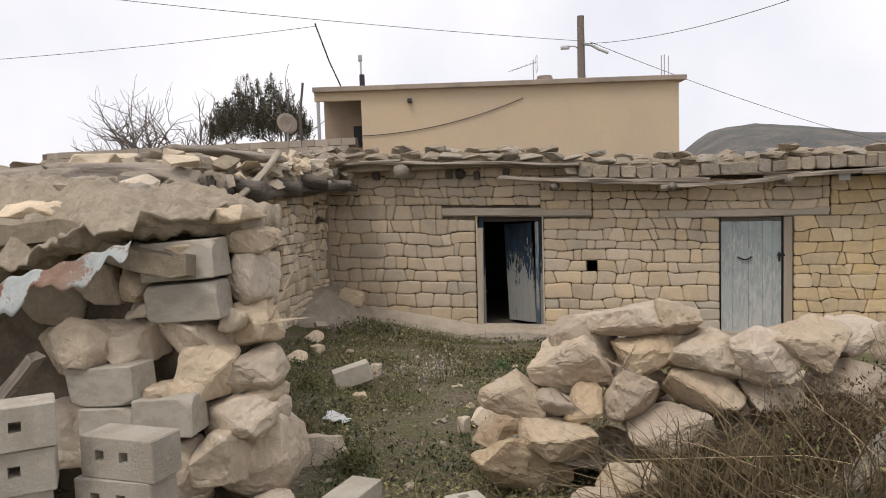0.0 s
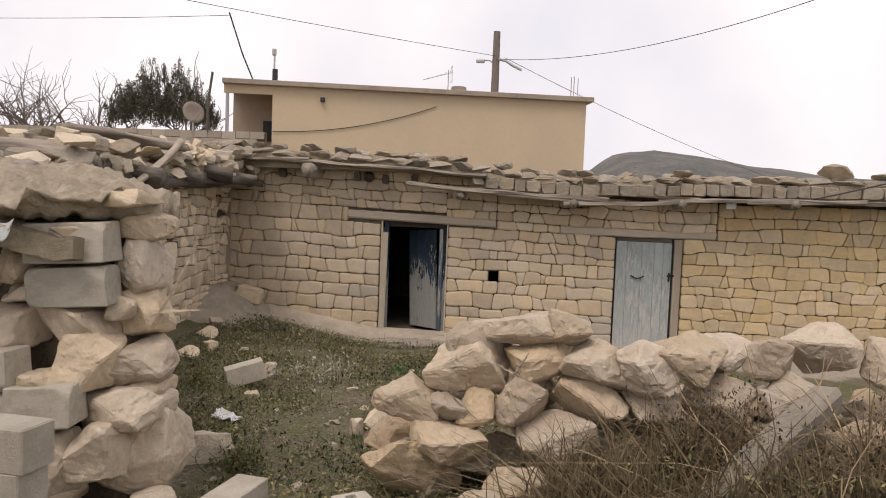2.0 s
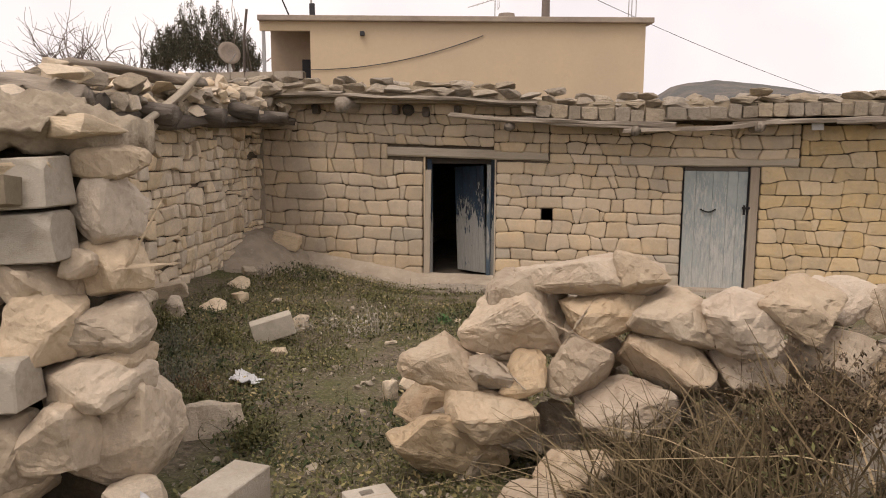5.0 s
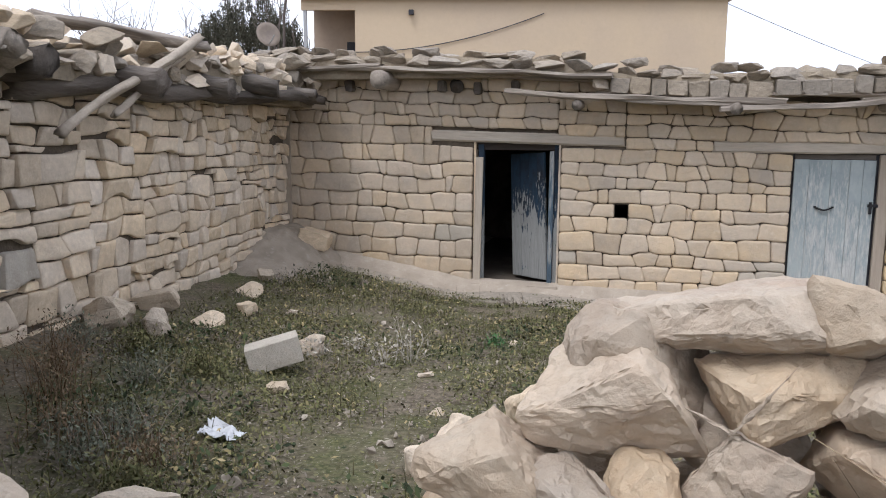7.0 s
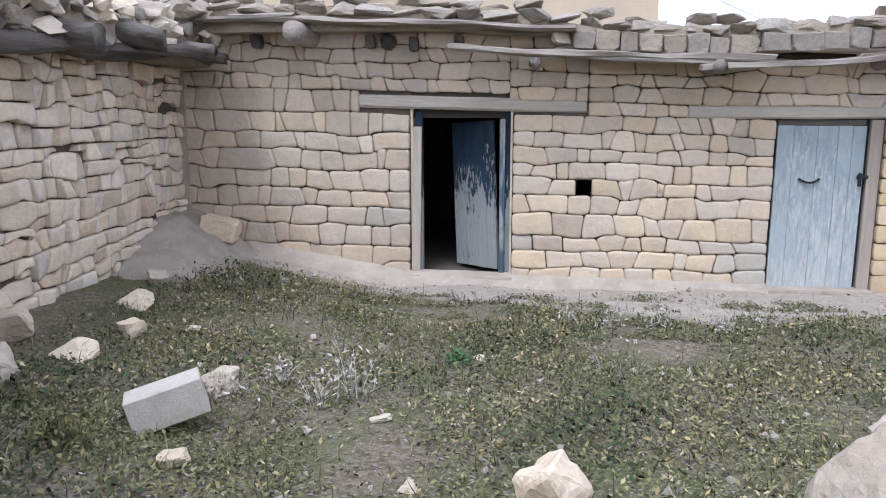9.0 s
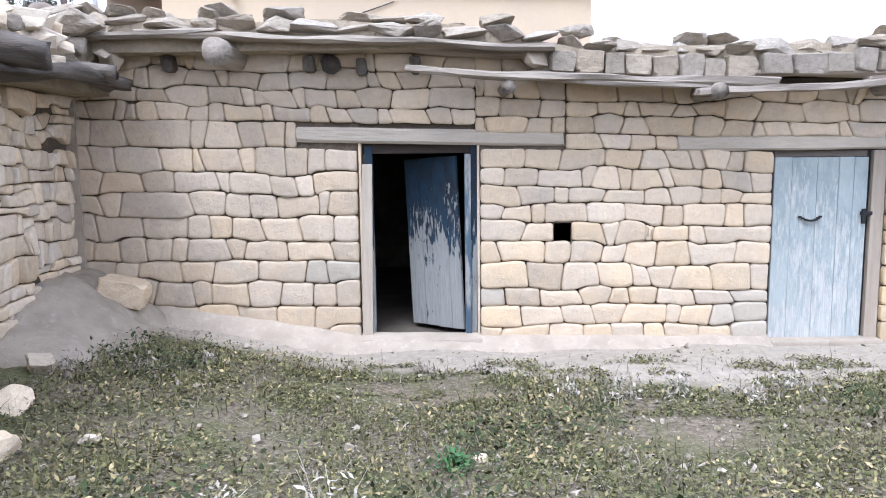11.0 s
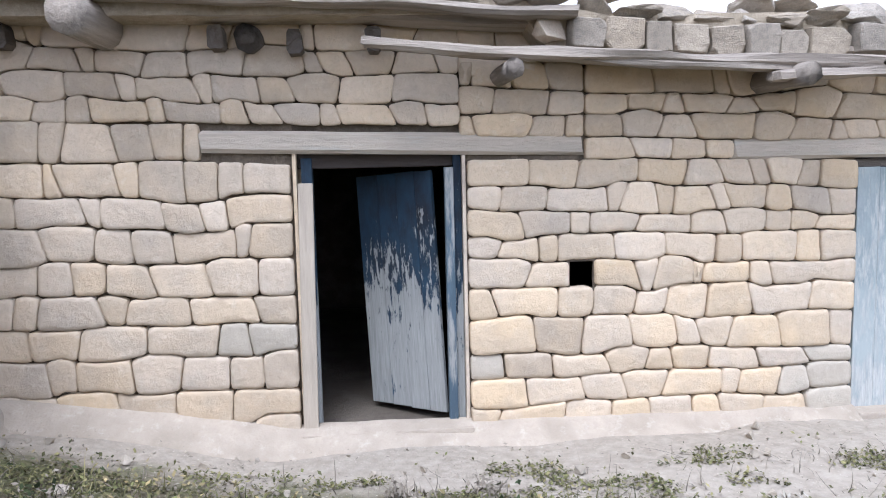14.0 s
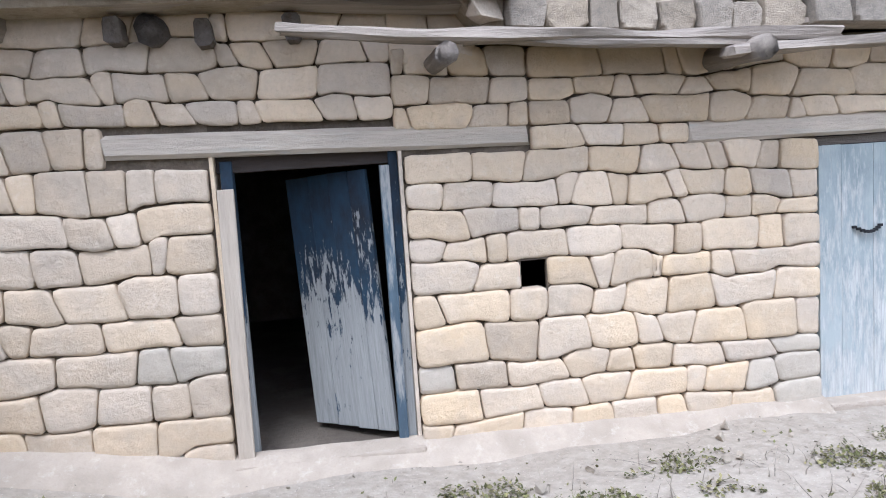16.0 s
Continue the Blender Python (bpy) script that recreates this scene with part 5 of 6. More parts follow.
CREST = [
    (2.72, -7.55, 1.15, 0.44, 0.33, 14, 30), (3.03, -7.55, 1.15, 0.41, 0.35, 22, 50), (3.32, -7.51, 1.24, 0.47, 0.31, 6, 12), (2.72, -7.59, 0.92, 0.50, 0.30, 0, 5), (2.56, -7.45, 1.36, 0.28, 0.20, 15, 40), (3.60, -7.22, 1.22, 0.36, 0.24, 0, 45), (3.12, -7.47, 0.90, 0.46, 0.32, 0, 70), (3.55, -7.42, 0.95, 0.46, 0.32, 5, 15),
]
FAR_END = [
    (3.88, -7.22, 1.20, 0.42, 0.30, 8, 33), (4.28, -7.21, 1.24, 0.50, 0.36, -5, 50), (4.0, -7.39, 0.98, 0.42, 0.30, 0, 0), (4.75, -7.23, 1.17, 0.5, 0.38, 10, 15), (5.2, -7.27, 1.15, 0.5, 0.40, 0, 66), (5.7, -7.32, 1.10, 0.55, 0.38, 8, 30), (6.25, -7.37, 1.1, 0.5, 0.4, 0, 80),
    (2.28, -8.07, 0.52, 0.38, 0.20, 12, 33), (2.05, -8.17, 0.44, 0.30, 0.18, 0, 60), (1.86, -7.17, 0.62, 0.46, 0.40, 0, 20), (1.34, -7.07, 0.42, 0.42, 0.36, 0, 45), (2.3, -7.17, 0.95, 0.5, 0.4, 0, 5), (2.8, -7.12, 0.95, 0.5, 0.4, 0, 55), (1.55, -7.17, 0.35, 0.5, 0.35, 0, 15),
]
for k, (x, y, zc, w, h, lean_, rz) in enumerate(HEAD + CREST + FAR_END):
    d = min(0.66, max(0.34, w * 0.95))
    rock("boulder", boulder_mesh(500 + 7 * k, (w * 1.04, d, h * 1.05)), (x, y + d / 2, zc), (1, 1, 1), (rng.uniform(-8, 8), lean_, rz * 0.6), label="angular tan limestone boulder of a tumbled dry-stone wall", category="boulder", group="tumbled dry-stone wall")
r_ = random.Random(77)
for k in range(90):
    x = r_.uniform(1.6, 6.4)
    y = -7.25 + r_.uniform(-0.35, 0.3) + 0.04 * (x - 2)
    s = r_.uniform(0.26, 0.46)
    zc = ground_z(x, y) + r_.uniform(0.02, 0.46 if x > 2.2 else 0.25)
    rock("boulder", ROCKS[k % 14], (x, y + 0.3, zc), (s, s * 0.9, s * 0.75), (r_.uniform(-20, 20), r_.uniform(-20, 20), r_.uniform(0, 180)), label="angular limestone boulder packed in the tumbled wall", category="boulder", group="tumbled dry-stone wall")
# fallen stones at its foot and over the yard
YARD = [
    (1.42, -5.3, 0.30, 0.40, 4), (1.02, -5.6, 0.40, 0.26, 3), (0.88, -6.02, 0.17, 0.22, 2), (-1.59, -3.25, 0.24, 0.14, 1), (-1.58, -3.90, 0.30, 0.15, 3), (-0.62, -3.98, 0.24, 0.18, 0), (-1.75, -4.45, 0.34, 0.24, 6), (0.02, -7.1, 0.36, 0.24, 7), (0.18, -8.15, 0.30, 0.20, 6), (0.88, -8.35, 0.24, 0.16, 3),
]
YARD_SMALL = [
    (1.12, -8.25, 0.22, 0.16, 1), (2.0, -8.25, 0.2, 0.14, 5), (2.15, -8.35, 0.2, 0.14, 2), (-0.3, -8.9, 0.4, 0.3, 0), (0.3, -8.5, 0.3, 0.2, 2), (-0.05, -8.75, 0.3, 0.22, 4), (1.75, -8.1, 0.25, 0.2, 0), (-0.42, -4.95, 0.16, 0.08, 1), (-2.1, -3.9, 0.4, 0.25, 2), (-2.05, -4.6, 0.4, 0.3, 5),
    (-1.9, -2.6, 0.3, 0.16, 3), (-2.1, -1.9, 0.26, 0.14, 1), (-1.3, -2.9, 0.12, 0.07, 6), (0.75, -5.0, 0.12, 0.05, 3), (0.45, -4.2, 0.13, 0.04, 2), (0.9, -2.8, 0.09, 0.05, 0),
]
for x, y, w, h, k in YARD + YARD_SMALL:
    rock("yard_stone", SMALL[k], (x, y, ground_z(x, y) + h * 0.30), (w * 1.0, w * 0.85, h * 1.05), (rng.uniform(-10, 10), rng.uniform(-10, 10), rng.uniform(0, 180)), label="pale loose stone lying in the grass", category="stone", group="loose yard stones")


def solid_block(x, y, rot, label):
    b = hollow_block(label=label, group="loose concrete blocks")
    b.matrix_world = pose(x, y, ground_z(x, y) + 0.01, *rot)


b = hollow_block(label="grey concrete block tipped on a stone in the grass", group="loose concrete blocks")
b.matrix_world = pose(-0.62, -4.55, ground_z(-0.62, -4.55) + 0.05, 0, -14, 28)
solid_block(0.69, -8.22, (0, 0, 80), "pale grey concrete block lying on the ground")
b = hollow_block(label="broken hollow concrete block standing on its end", group="loose concrete blocks")
b.matrix_world = pose(1.40, -8.32, ground_z(1.40, -8.32) + 0.125, 0, 90, 35) @ Matrix.Diagonal((0.62, 1, 1, 1)) @ Matrix.Translation((0, 0, -0.1))
# tilted square stone box at the foot of the wall
rock("footing_stone", PALE_QUARRY[5], (-2.2, -0.30, 0.52), (0.44, 0.34, 0.24), (0, 14, 10), label="tilted flat stone at the foot of the wall", category="stone")

# fallen concrete post
tagged(rough_beam("concrete_post", (2.62, -8.9, 0.36), (4.18, -7.35, 1.02), 0.19, 0.18, POST, seed=5, seg=12, wobble=0.006), "fallen pale concrete post leaning on the tumbled wall", "concrete post")


def crumpled(name, x, y, size, mat, seed, label, cat):
    bm = bmesh.new()
    bmesh.ops.create_grid(bm, x_segments=14, y_segments=10, size=size)
    for v in bm.verts:
        k = noise.fractal(Vector((v.co.x * 9, v.co.y * 9, seed)), 0.8, 2, 3)
        v.co = Vector((v.co.x * 0.9 + 0.05 * k, v.co.y * 0.55, 0.03 + abs(k) * 0.09))
        v.co.z += ground_z(x + v.co.x, y + v.co.y)
        v.co.x += x
        v.co.y += y
    ob = part(name, bm, mat, smooth=True)
    ob.modifiers.new("thickness", "SOLIDIFY").thickness = 0.003
    tagged(ob, label, cat)


crumpled("plastic_bag", -0.32, -5.85, 0.13, WHITE, 3, "crumpled white plastic bag caught in the grass", "plastic bag")
crumpled("plastic_bag", 0.22, -8.25, 0.15, WHITE, 8, "torn white and blue plastic wrapper on the ground", "plastic bag")
crumpled("plastic_wrapper", 0.28, -8.38, 0.07, BLUE_P, 6, "small blue plastic wrapper on the ground", "wrapper")

# ---- plants ----
def leaf_cloud(name, spots, mat, size, parent=None, label="", tilt=0.6, aspect=0.5, seed=1, quads=True):
    """Many small leaves as single bent quads: spots are places, each leaf turned at random."""
    r = np.random.RandomState(seed)
    p = np.asarray(spots, float)
    n = len(p)
    yaw, s = r.uniform(0, 2 * np.pi, n), size * r.uniform(0.5, 1.4, n)
    up = r.normal(0, tilt, n)
    d = np.stack([np.cos(yaw) * np.cos(up), np.sin(yaw) * np.cos(up), np.sin(up)], 1) * s[:, None]
    side = np.stack([-np.sin(yaw), np.cos(yaw), r.normal(0, 0.35, n)], 1) * (s * aspect)[:, None]
    v = np.stack([p, p + d * 0.5 + side * 0.5, p + d, p + d * 0.5 - side * 0.5], 1).reshape(-1, 3)
    f = np.arange(4 * n).reshape(-1, 4)
    me = bpy.data.meshes.new(name)
    me.from_pydata(v.tolist(), [], f.tolist())
    me.update()
    return mesh_ob(name, me, mat, parent, label)


def blades(name, roots, heights, mat, width=0.006, lean=0.5, seed=1, parent=None, label="", seg=4, curl=0.8):
    """Thin bent stalks, each a tapered strip of a few quads."""
    r = np.random.RandomState(seed)
    p, h = np.asarray(roots, float), np.asarray(heights, float)
    n = len(p)
    yaw = r.uniform(0, 2 * np.pi, n)
    ln, cu = np.abs(r.normal(0, lean, n)), r.normal(0, curl, n)
    face = r.uniform(0, 2 * np.pi, n)
    side = np.stack([np.cos(face), np.sin(face), np.zeros(n)], 1) * width
    verts = np.zeros((n, (seg + 1) * 2, 3))
    for k in range(seg + 1):
        f = k / seg
        bend = ln * f + cu * f * f
        c = p + np.stack([np.cos(yaw) * bend * h, np.sin(yaw) * bend * h, h * f * (1 - 0.25 * np.abs(bend))], 1)
        w = (1 - 0.8 * f)
        verts[:, 2 * k], verts[:, 2 * k + 1] = c - side * w, c + side * w
    m = (seg + 1) * 2
    base = np.arange(n)[:, None] * m
    faces = np.concatenate([np.stack([base[:, 0] + 2 * k, base[:, 0] + 2 * k + 1, base[:, 0] + 2 * k + 3, base[:, 0] + 2 * k + 2], 1) for k in range(seg)])
    me = bpy.data.meshes.new(name)
    me.from_pydata(verts.reshape(-1, 3).tolist(), [], faces.tolist())
    me.update()
    return mesh_ob(name, me, mat, parent, label)


def scatter(n, x0, x1, y0, y1, seed, keep=None, lift=0.01):
    r = random.Random(seed)
    pts = []
    while len(pts) < n:
        x, y = r.uniform(x0, x1), r.uniform(y0, y1)
        if keep and r.random() > keep(x, y):
            continue
        pts.append((x, y, ground_z(x, y) + r.uniform(0, lift)))
    return pts


def yard_density(x, y):
    if x < ruin_edge(y) + 0.15 if y > -7.2 else x < 0.25:
        return 0.0
    k = smoothstep(-0.35, -1.1, y + 0.65 * smoothstep(-1, 2.5, x) + 0.7 * noise.noise(Vector((x * 0.9, y * 0.9, 5))))
    patch = 0.38 + 1.1 * noise.noise(Vector((x * 1.1, y * 1.1, 9)))
    bare = 1 - 0.45 * smoothstep(0.55, 0.25, abs(x - 0.8 - 0.1 * (y + 6))) * smoothstep(-4.4, -5.4, y)
    return max(0.03, min(1.0, patch + 0.25)) * max(0.012, k) * bare


leaves = leaf_cloud("ground_herbs", scatter(78000, -2.6, 5.2, -9.0, -0.3, 3, yard_density, 0.045), LEAFY, 0.031, tilt=0.55, aspect=0.5, seed=4)
DRYLEAF = material("yellowed_herb_leaves", (0.25, 0.20, 0.095), (0.32, 0.26, 0.14), (0.17, 0.15, 0.06), grain=3, patch=1.4, vary=0.35, bump=0, island=True)
DARKLEAF = material("dark_herb_leaves", (0.035, 0.048, 0.02), (0.06, 0.075, 0.03), grain=3, patch=1.4, vary=0.35, bump=0, island=True)


def patchy(seed, scale, cut):
    """Density of herbs that grow in drifts of their own."""
    return lambda x, y: yard_density(x, y) * smoothstep(cut, cut + 0.25, noise.noise(Vector((x * scale, y * scale, seed))))


dryl = leaf_cloud("yellowed_herbs", scatter(8000, -2.6, 5.2, -9.0, -0.3, 33, patchy(21.5, 1.3, -0.2), 0.07), DRYLEAF, 0.036, tilt=0.6, aspect=0.5, seed=34)
tagged(dryl, "yellowed olive herbs in drifts on the yard", "herbs", kind="stuff")
dark = leaf_cloud("dark_herbs", scatter(6000, -2.6, 5.2, -9.0, -0.3, 35, patchy(41.5, 1.1, -0.05), 0.09), DARKLEAF, 0.045, tilt=0.7, aspect=0.55, seed=36)
tagged(dark, "dark green herbs in drifts on the yard", "herbs", kind="stuff")
tagged(leaves, "low green and olive herbs carpeting the yard", "herbs", kind="stuff")
lit = leaf_cloud("leaf_litter", scatter(34000, -2.6, 5.2, -9.0, -0.15, 13, lambda x, y: 0.08 + 0.92 * yard_density(x, y), 0.03), TWIG, 0.028, tilt=0.3, aspect=0.35, seed=6)
tagged(lit, "pale dead leaf bits and twigs strewn on soil", "leaf litter", kind="stuff")
pts = scatter(7000, -2.4, 5.0, -8.6, -0.8, 15, yard_density)
tagged(blades("yard_grass", pts, [rng.uniform(0.05, 0.14) for _ in pts], LEAFY, 0.004, 0.5, 16), "short thin grass blades in the yard", "grass", kind="stuff")
pts = scatter(650, -2.4, 5.0, -3.2, -0.6, 25, lambda x, y: 0.15 + 0.85 * max(0, noise.noise(Vector((x * 0.8, y * 2, 2)))))
tagged(blades("dead_twigs", pts, [rng.uniform(0.05, 0.16) for _ in pts], TWIG, 0.004, 0.9, 26), "grey dead twigs along the dusty strip", "twigs", kind="stuff")


def mats_on_strip(x, y):
    """Flat drifts of herbs on the dusty strip before the house."""
    n_ = noise.noise(Vector((x * 1.9, y * 4.2, 31.0))) + 0.35 * noise.noise(Vector((x * 6, y * 9, 3.0)))
    return smoothstep(0.0, 0.22, n_) * smoothstep(-0.4, -0.75, y)


strip = leaf_cloud("strip_herbs", scatter(17000, -2.2, 5.0, -2.1, -0.4, 91, mats_on_strip, 0.025), LEAFY, 0.028, tilt=0.5, aspect=0.5, seed=92)
tagged(strip, "flat olive herb drifts on the dusty strip", "herbs", kind="stuff")


def pebbles():
    verts, faces = [], []
    base = [(v.co.copy()) for v in rock_mesh("pebble", 300, 0, 0.0, points=9, bevel=0).vertices]
    me = bpy.data.meshes["pebble"]
    polys = [tuple(p.vertices) for p in me.polygons]
    for x, y, z_ in scatter(900, -2.5, 5.2, -9.2, -0.2, 41, lambda x, y: 0.6 if x > ruin_edge(y) + 0.1 or y < -8 else 0):
        s = rng.choice((0.018, 0.02, 0.025, 0.03, 0.04, 0.055)) * rng.uniform(0.7, 1.2)
        m = pose(x, y, z_ + s * 0.2, rng.uniform(0, 360), rng.uniform(0, 360), rng.uniform(0, 360))
        o = len(verts)
        verts += [m @ (c * s) for c in base]
        faces += [tuple(i_ + o for i_ in p) for p in polys]
    ob = pydata("pebbles", verts, faces, PEBBLE)
    tagged(ob, "pale pebbles and stone chips strewn over the yard", "pebbles", kind="stuff")


PEBBLE = material("pebble_stone", (0.36, 0.315, 0.25), (0.29, 0.25, 0.195), grain=30, patch=5, vary=0.16, bump=0.3, island=True)
pebbles()


def clump(name, x, y, n, spread, height, mat, seed, label, cat, width=0.006, lean=0.45, group="", leaf=None):
    r = random.Random(seed)
    pts_, hs = [], []
    for _ in range(n):
        a, d = r.uniform(0, 2 * math.pi), abs(r.gauss(0, spread))
        px, py = x + math.cos(a) * d, y + math.sin(a) * d
        pts_.append((px, py, ground_z(px, py) - 0.02))
        hs.append(height * r.uniform(0.35, 1.1))
    top = empty(name, Matrix.Translation((x, y, ground_z(x, y))), label=label, category=cat, group=group)
    st_ = blades("straw", pts_, hs, mat, width, lean, seed)
    st_["kind"] = "stuff"
    st_.parent, st_.matrix_parent_inverse = top, top.matrix_world.inverted()
    if leaf:
        lp = []
        for p, h in zip(pts_, hs):
            for _ in range(leaf[1]):
                f = r.uniform(0.3, 1.0)
                lp.append((p[0] + r.gauss(0, 0.16 * height), p[1] + r.gauss(0, 0.16 * height), p[2] + h * f))
        lv = leaf_cloud("foliage", lp, leaf[0], leaf[2], tilt=0.9, aspect=0.4, seed=seed)
        lv["kind"] = "stuff"
        lv.parent, lv.matrix_parent_inverse = top, top.matrix_world.inverted()
    return top


STEM = material("pale_dry_stem", (0.33, 0.25, 0.15), (0.24, 0.175, 0.10), grain=3, patch=1.5, vary=0.25, bump=0, island=True)
FRESH = material("fresh_green_leaves", (0.06, 0.15, 0.05), (0.09, 0.17, 0.07), grain=3, patch=1.5, vary=0.2, bump=0, island=True)
# tall dry grass in front of the tumbled wall
r_ = random.Random(55)
def off_post(x, y):
    """Whether a place lies clear of the bared ends of the fallen post."""
    for ax, ay, bx, by, d in ((3.85, -7.65, 3.66, -8.15, 0.2), (2.68, -9.0, 2.78, -8.85, 0.17)):
        f = max(0.0, min(1.0, ((x - ax) * (bx - ax) + (y - ay) * (by - ay)) / ((bx - ax) ** 2 + (by - ay) ** 2)))
        if math.hypot(x - ax - (bx - ax) * f, y - ay - (by - ay) * f) < d:
            return False
    return True


for k in range(150):
    x = r_.uniform(2.45, 6.6)
    y = r_.uniform(-9.6, -7.5) if x > 3 else r_.uniform(-8.9, -7.85)
    if off_post(x, y):
        clump("dry_grass_tuft", x, y, 60, 0.19, r_.uniform(0.35, 0.8), STRAW, 1400 + k, "tuft of tall tangled dry straw-coloured grass", "dry grass", 0.008, 0.6, "dry grass tufts")
for k in range(48):
    x, y = r_.uniform(2.8, 6.6), r_.uniform(-9.8, -7.6)
    if off_post(x, y):
        clump("dry_shrub", x, y, 70, 0.15, r_.uniform(0.35, 0.75), RUSSET, 500 + k, "brown withered herb bush among dry grass", "shrub", 0.004, 0.4, "withered bushes", (RUSSET, 30, 0.028))
for k in range(30):
    x, y = r_.uniform(2.4, 5.8), r_.uniform(-9.4, -7.7)
    if off_post(x, y):
        clump("green_shrub", x, y, 50, 0.17, r_.uniform(0.25, 0.55), LEAFY if k % 3 else DARKLEAF, 860 + k, "low grey-green herb bush at the wall foot", "shrub", 0.004, 0.4, "green herb bushes", (LEAFY if k % 3 else DARKLEAF, 18, 0.036))
# single long pale stems standing out of the dry grass
for k in range(44):
    x, y = r_.uniform(2.9, 6.4), r_.uniform(-9.3, -7.7) if k % 2 else r_.uniform(-7.9, -7.6)
    if off_post(x, y):
        clump("tall_dry_stems", x, y, 9, 0.2, r_.uniform(0.8, 1.05), STEM, 700 + k, "few tall bent pale dry grass stems", "dry grass", 0.009, 0.8, "tall dry stems")
WITHERED = material("withered_brown_herb", (0.15, 0.098, 0.055), (0.22, 0.16, 0.095), (0.09, 0.075, 0.04), grain=3, patch=1.5, vary=0.25, bump=0, island=True)
GREYLEAF = material("grey_green_leaves", (0.115, 0.125, 0.085), (0.17, 0.175, 0.125), (0.07, 0.08, 0.05), grain=3, patch=1.5, vary=0.25, bump=0, island=True)
# russet and grey-green bushes beside the ruin
for k, (x, y, h) in enumerate(((-1.0, -6.3, 0.42), (-0.75, -6.1, 0.38), (-1.35, -5.9, 0.48), (-0.7, -6.5, 0.36), (-1.7, -5.6, 0.5), (-1.2, -5.4, 0.36), (-0.45, -6.35, 0.28), (-1.9, -5.1, 0.42))):
    if k % 2:
        clump("green_shrub", x, y, 60, 0.16, h * 0.8, TWIG, 600 + k, "grey-green thorny bush beside the ruin", "shrub", 0.004, 0.4, "green herb bushes", (GREYLEAF, 9, 0.03))
    else:
        clump("dry_shrub", x, y, 70, 0.15, h * 0.85, WITHERED, 600 + k, "russet withered bush beside the ruin", "shrub", 0.004, 0.4, "withered bushes", (WITHERED, 6, 0.028))
for k, (x, y) in enumerate(((-1.0, -5.0), (-1.6, -4.9), (-0.3, -6.7), (0.1, -6.9), (0.35, -7.2))):
    clump("green_shrub", x, y, 70, 0.14, 0.2, LEAFY, 640 + k, "small dark green herb clump in the yard", "shrub", 0.005, 0.5, "green herb bushes", (LEAFY, 10, 0.035))
clump("green_shrub", 0.75, -2.9, 26, 0.06, 0.12, FRESH, 660, "small bright green sprouting herb in the yard", "shrub", 0.006, 0.7, "green herb bushes", (FRESH, 8, 0.04))
# pale dead thistles
for k, (x, y, h) in enumerate(((0.22, -3.85, 0.44), (0.05, -4.05, 0.3), (-0.35, -3.6, 0.2), (-0.55, -4.1, 0.24), (2.0, -1.7, 0.2), (2.4, -1.6, 0.22), (2.9, -1.8, 0.24), (3.3, -1.5, 0.2), (1.6, -1.6, 0.16), (-1.5, -1.6, 0.24), (-1.9, -1.9, 0.22), (-1.2, -1.2, 0.2), (0.5, -0.9, 0.14), (1.0, -0.95, 0.13))):
    clump("dead_thistle", x, y, 16, 0.07, h, THISTLE if k < 9 else TWIG, 700 + k, "pale dead thistle standing in the yard", "thistle", 0.004, 0.45, "dead thistles", (THISTLE if k < 9 else TWIG, 6, 0.04))

# ---- beyond the roof: ochre house ----
HA, HB = Vector((-4.83, 8.2, 0)), Vector((3.95, 10.0, 0))
HD = (HB - HA).normalized()
HM = Matrix.Translation(HA) @ Matrix(((HD.x, HD.y, 0, 0), (-HD.y, HD.x, 0, 0), (0, 0, 1, 0), (0, 0, 0, 1))).transposed()
HL = (HB - HA).length
house = empty("house", label="modern ochre rendered house with flat concrete roof", category="house")


def hbox(name, x0, x1, y0, y1, z0, z1, mat, parent=house, bevel=0.0, label=""):
    return box(name, x0, x1, y0, y1, z0, z1, mat, parent, bevel, label, HM)


hbox("wall", 0, HL, 0, 7.5, -0.3, 5.20, YELLOW)
hbox("roof_slab", -1.35, HL + 0.18, -0.18, 7.7, 5.20, 5.34, ROOFSLAB, bevel=0.02, label="brownish concrete roof slab")
hbox("parapet_band", -1.33, -0.002, 0.0, 0.12, 4.96, 5.198, YELLOW)
hbox("porch_wall", -1.3, -0.004, 1.3, 1.5, 2.5, 5.198, PORCH, label="shaded brown porch wall")
hbox("porch_floor", -1.6, -0.004, 0.1, 1.3, 2.4, 2.55, ROOFSLAB)
hbox("window", -0.42, -0.12, 1.25, 1.298, 3.75, 4.35, BLACKISH, label="small dark window in the porch")
hbox("porch_post", -1.28, -1.2, 0.02, 0.1, 2.55, 4.958, GREY_M, label="thin grey porch post")
hbox("drain_spout", 1.33, 1.45, -0.16, -0.002, 4.83, 4.94, BLACKISH, bevel=0.01, label="dark drain spout")


def tube(name, pts_, r, mat, parent=None, label="", sides=5):
    """A thin tube through the given places, as one mesh."""
    verts, faces = [], []
    P_ = [Vector(p) for p in pts_]
    for i_, p in enumerate(P_):
        d = (P_[min(i_ + 1, len(P_) - 1)] - P_[max(i_ - 1, 0)]).normalized()
        u = d.cross(Vector((0.13, 0.2, 0.97))).normalized()
        v = d.cross(u)
        for j in range(sides):
            a = 2 * math.pi * j / sides
            verts.append(p + (u * math.cos(a) + v * math.sin(a)) * r)
    for i_ in range(len(P_) - 1):
        for j in range(sides):
            a, b_ = i_ * sides + j, i_ * sides + (j + 1) % sides
            faces.append((a, b_, b_ + sides, a + sides))
    return pydata(name, verts, faces, mat, parent, label, smooth=True)


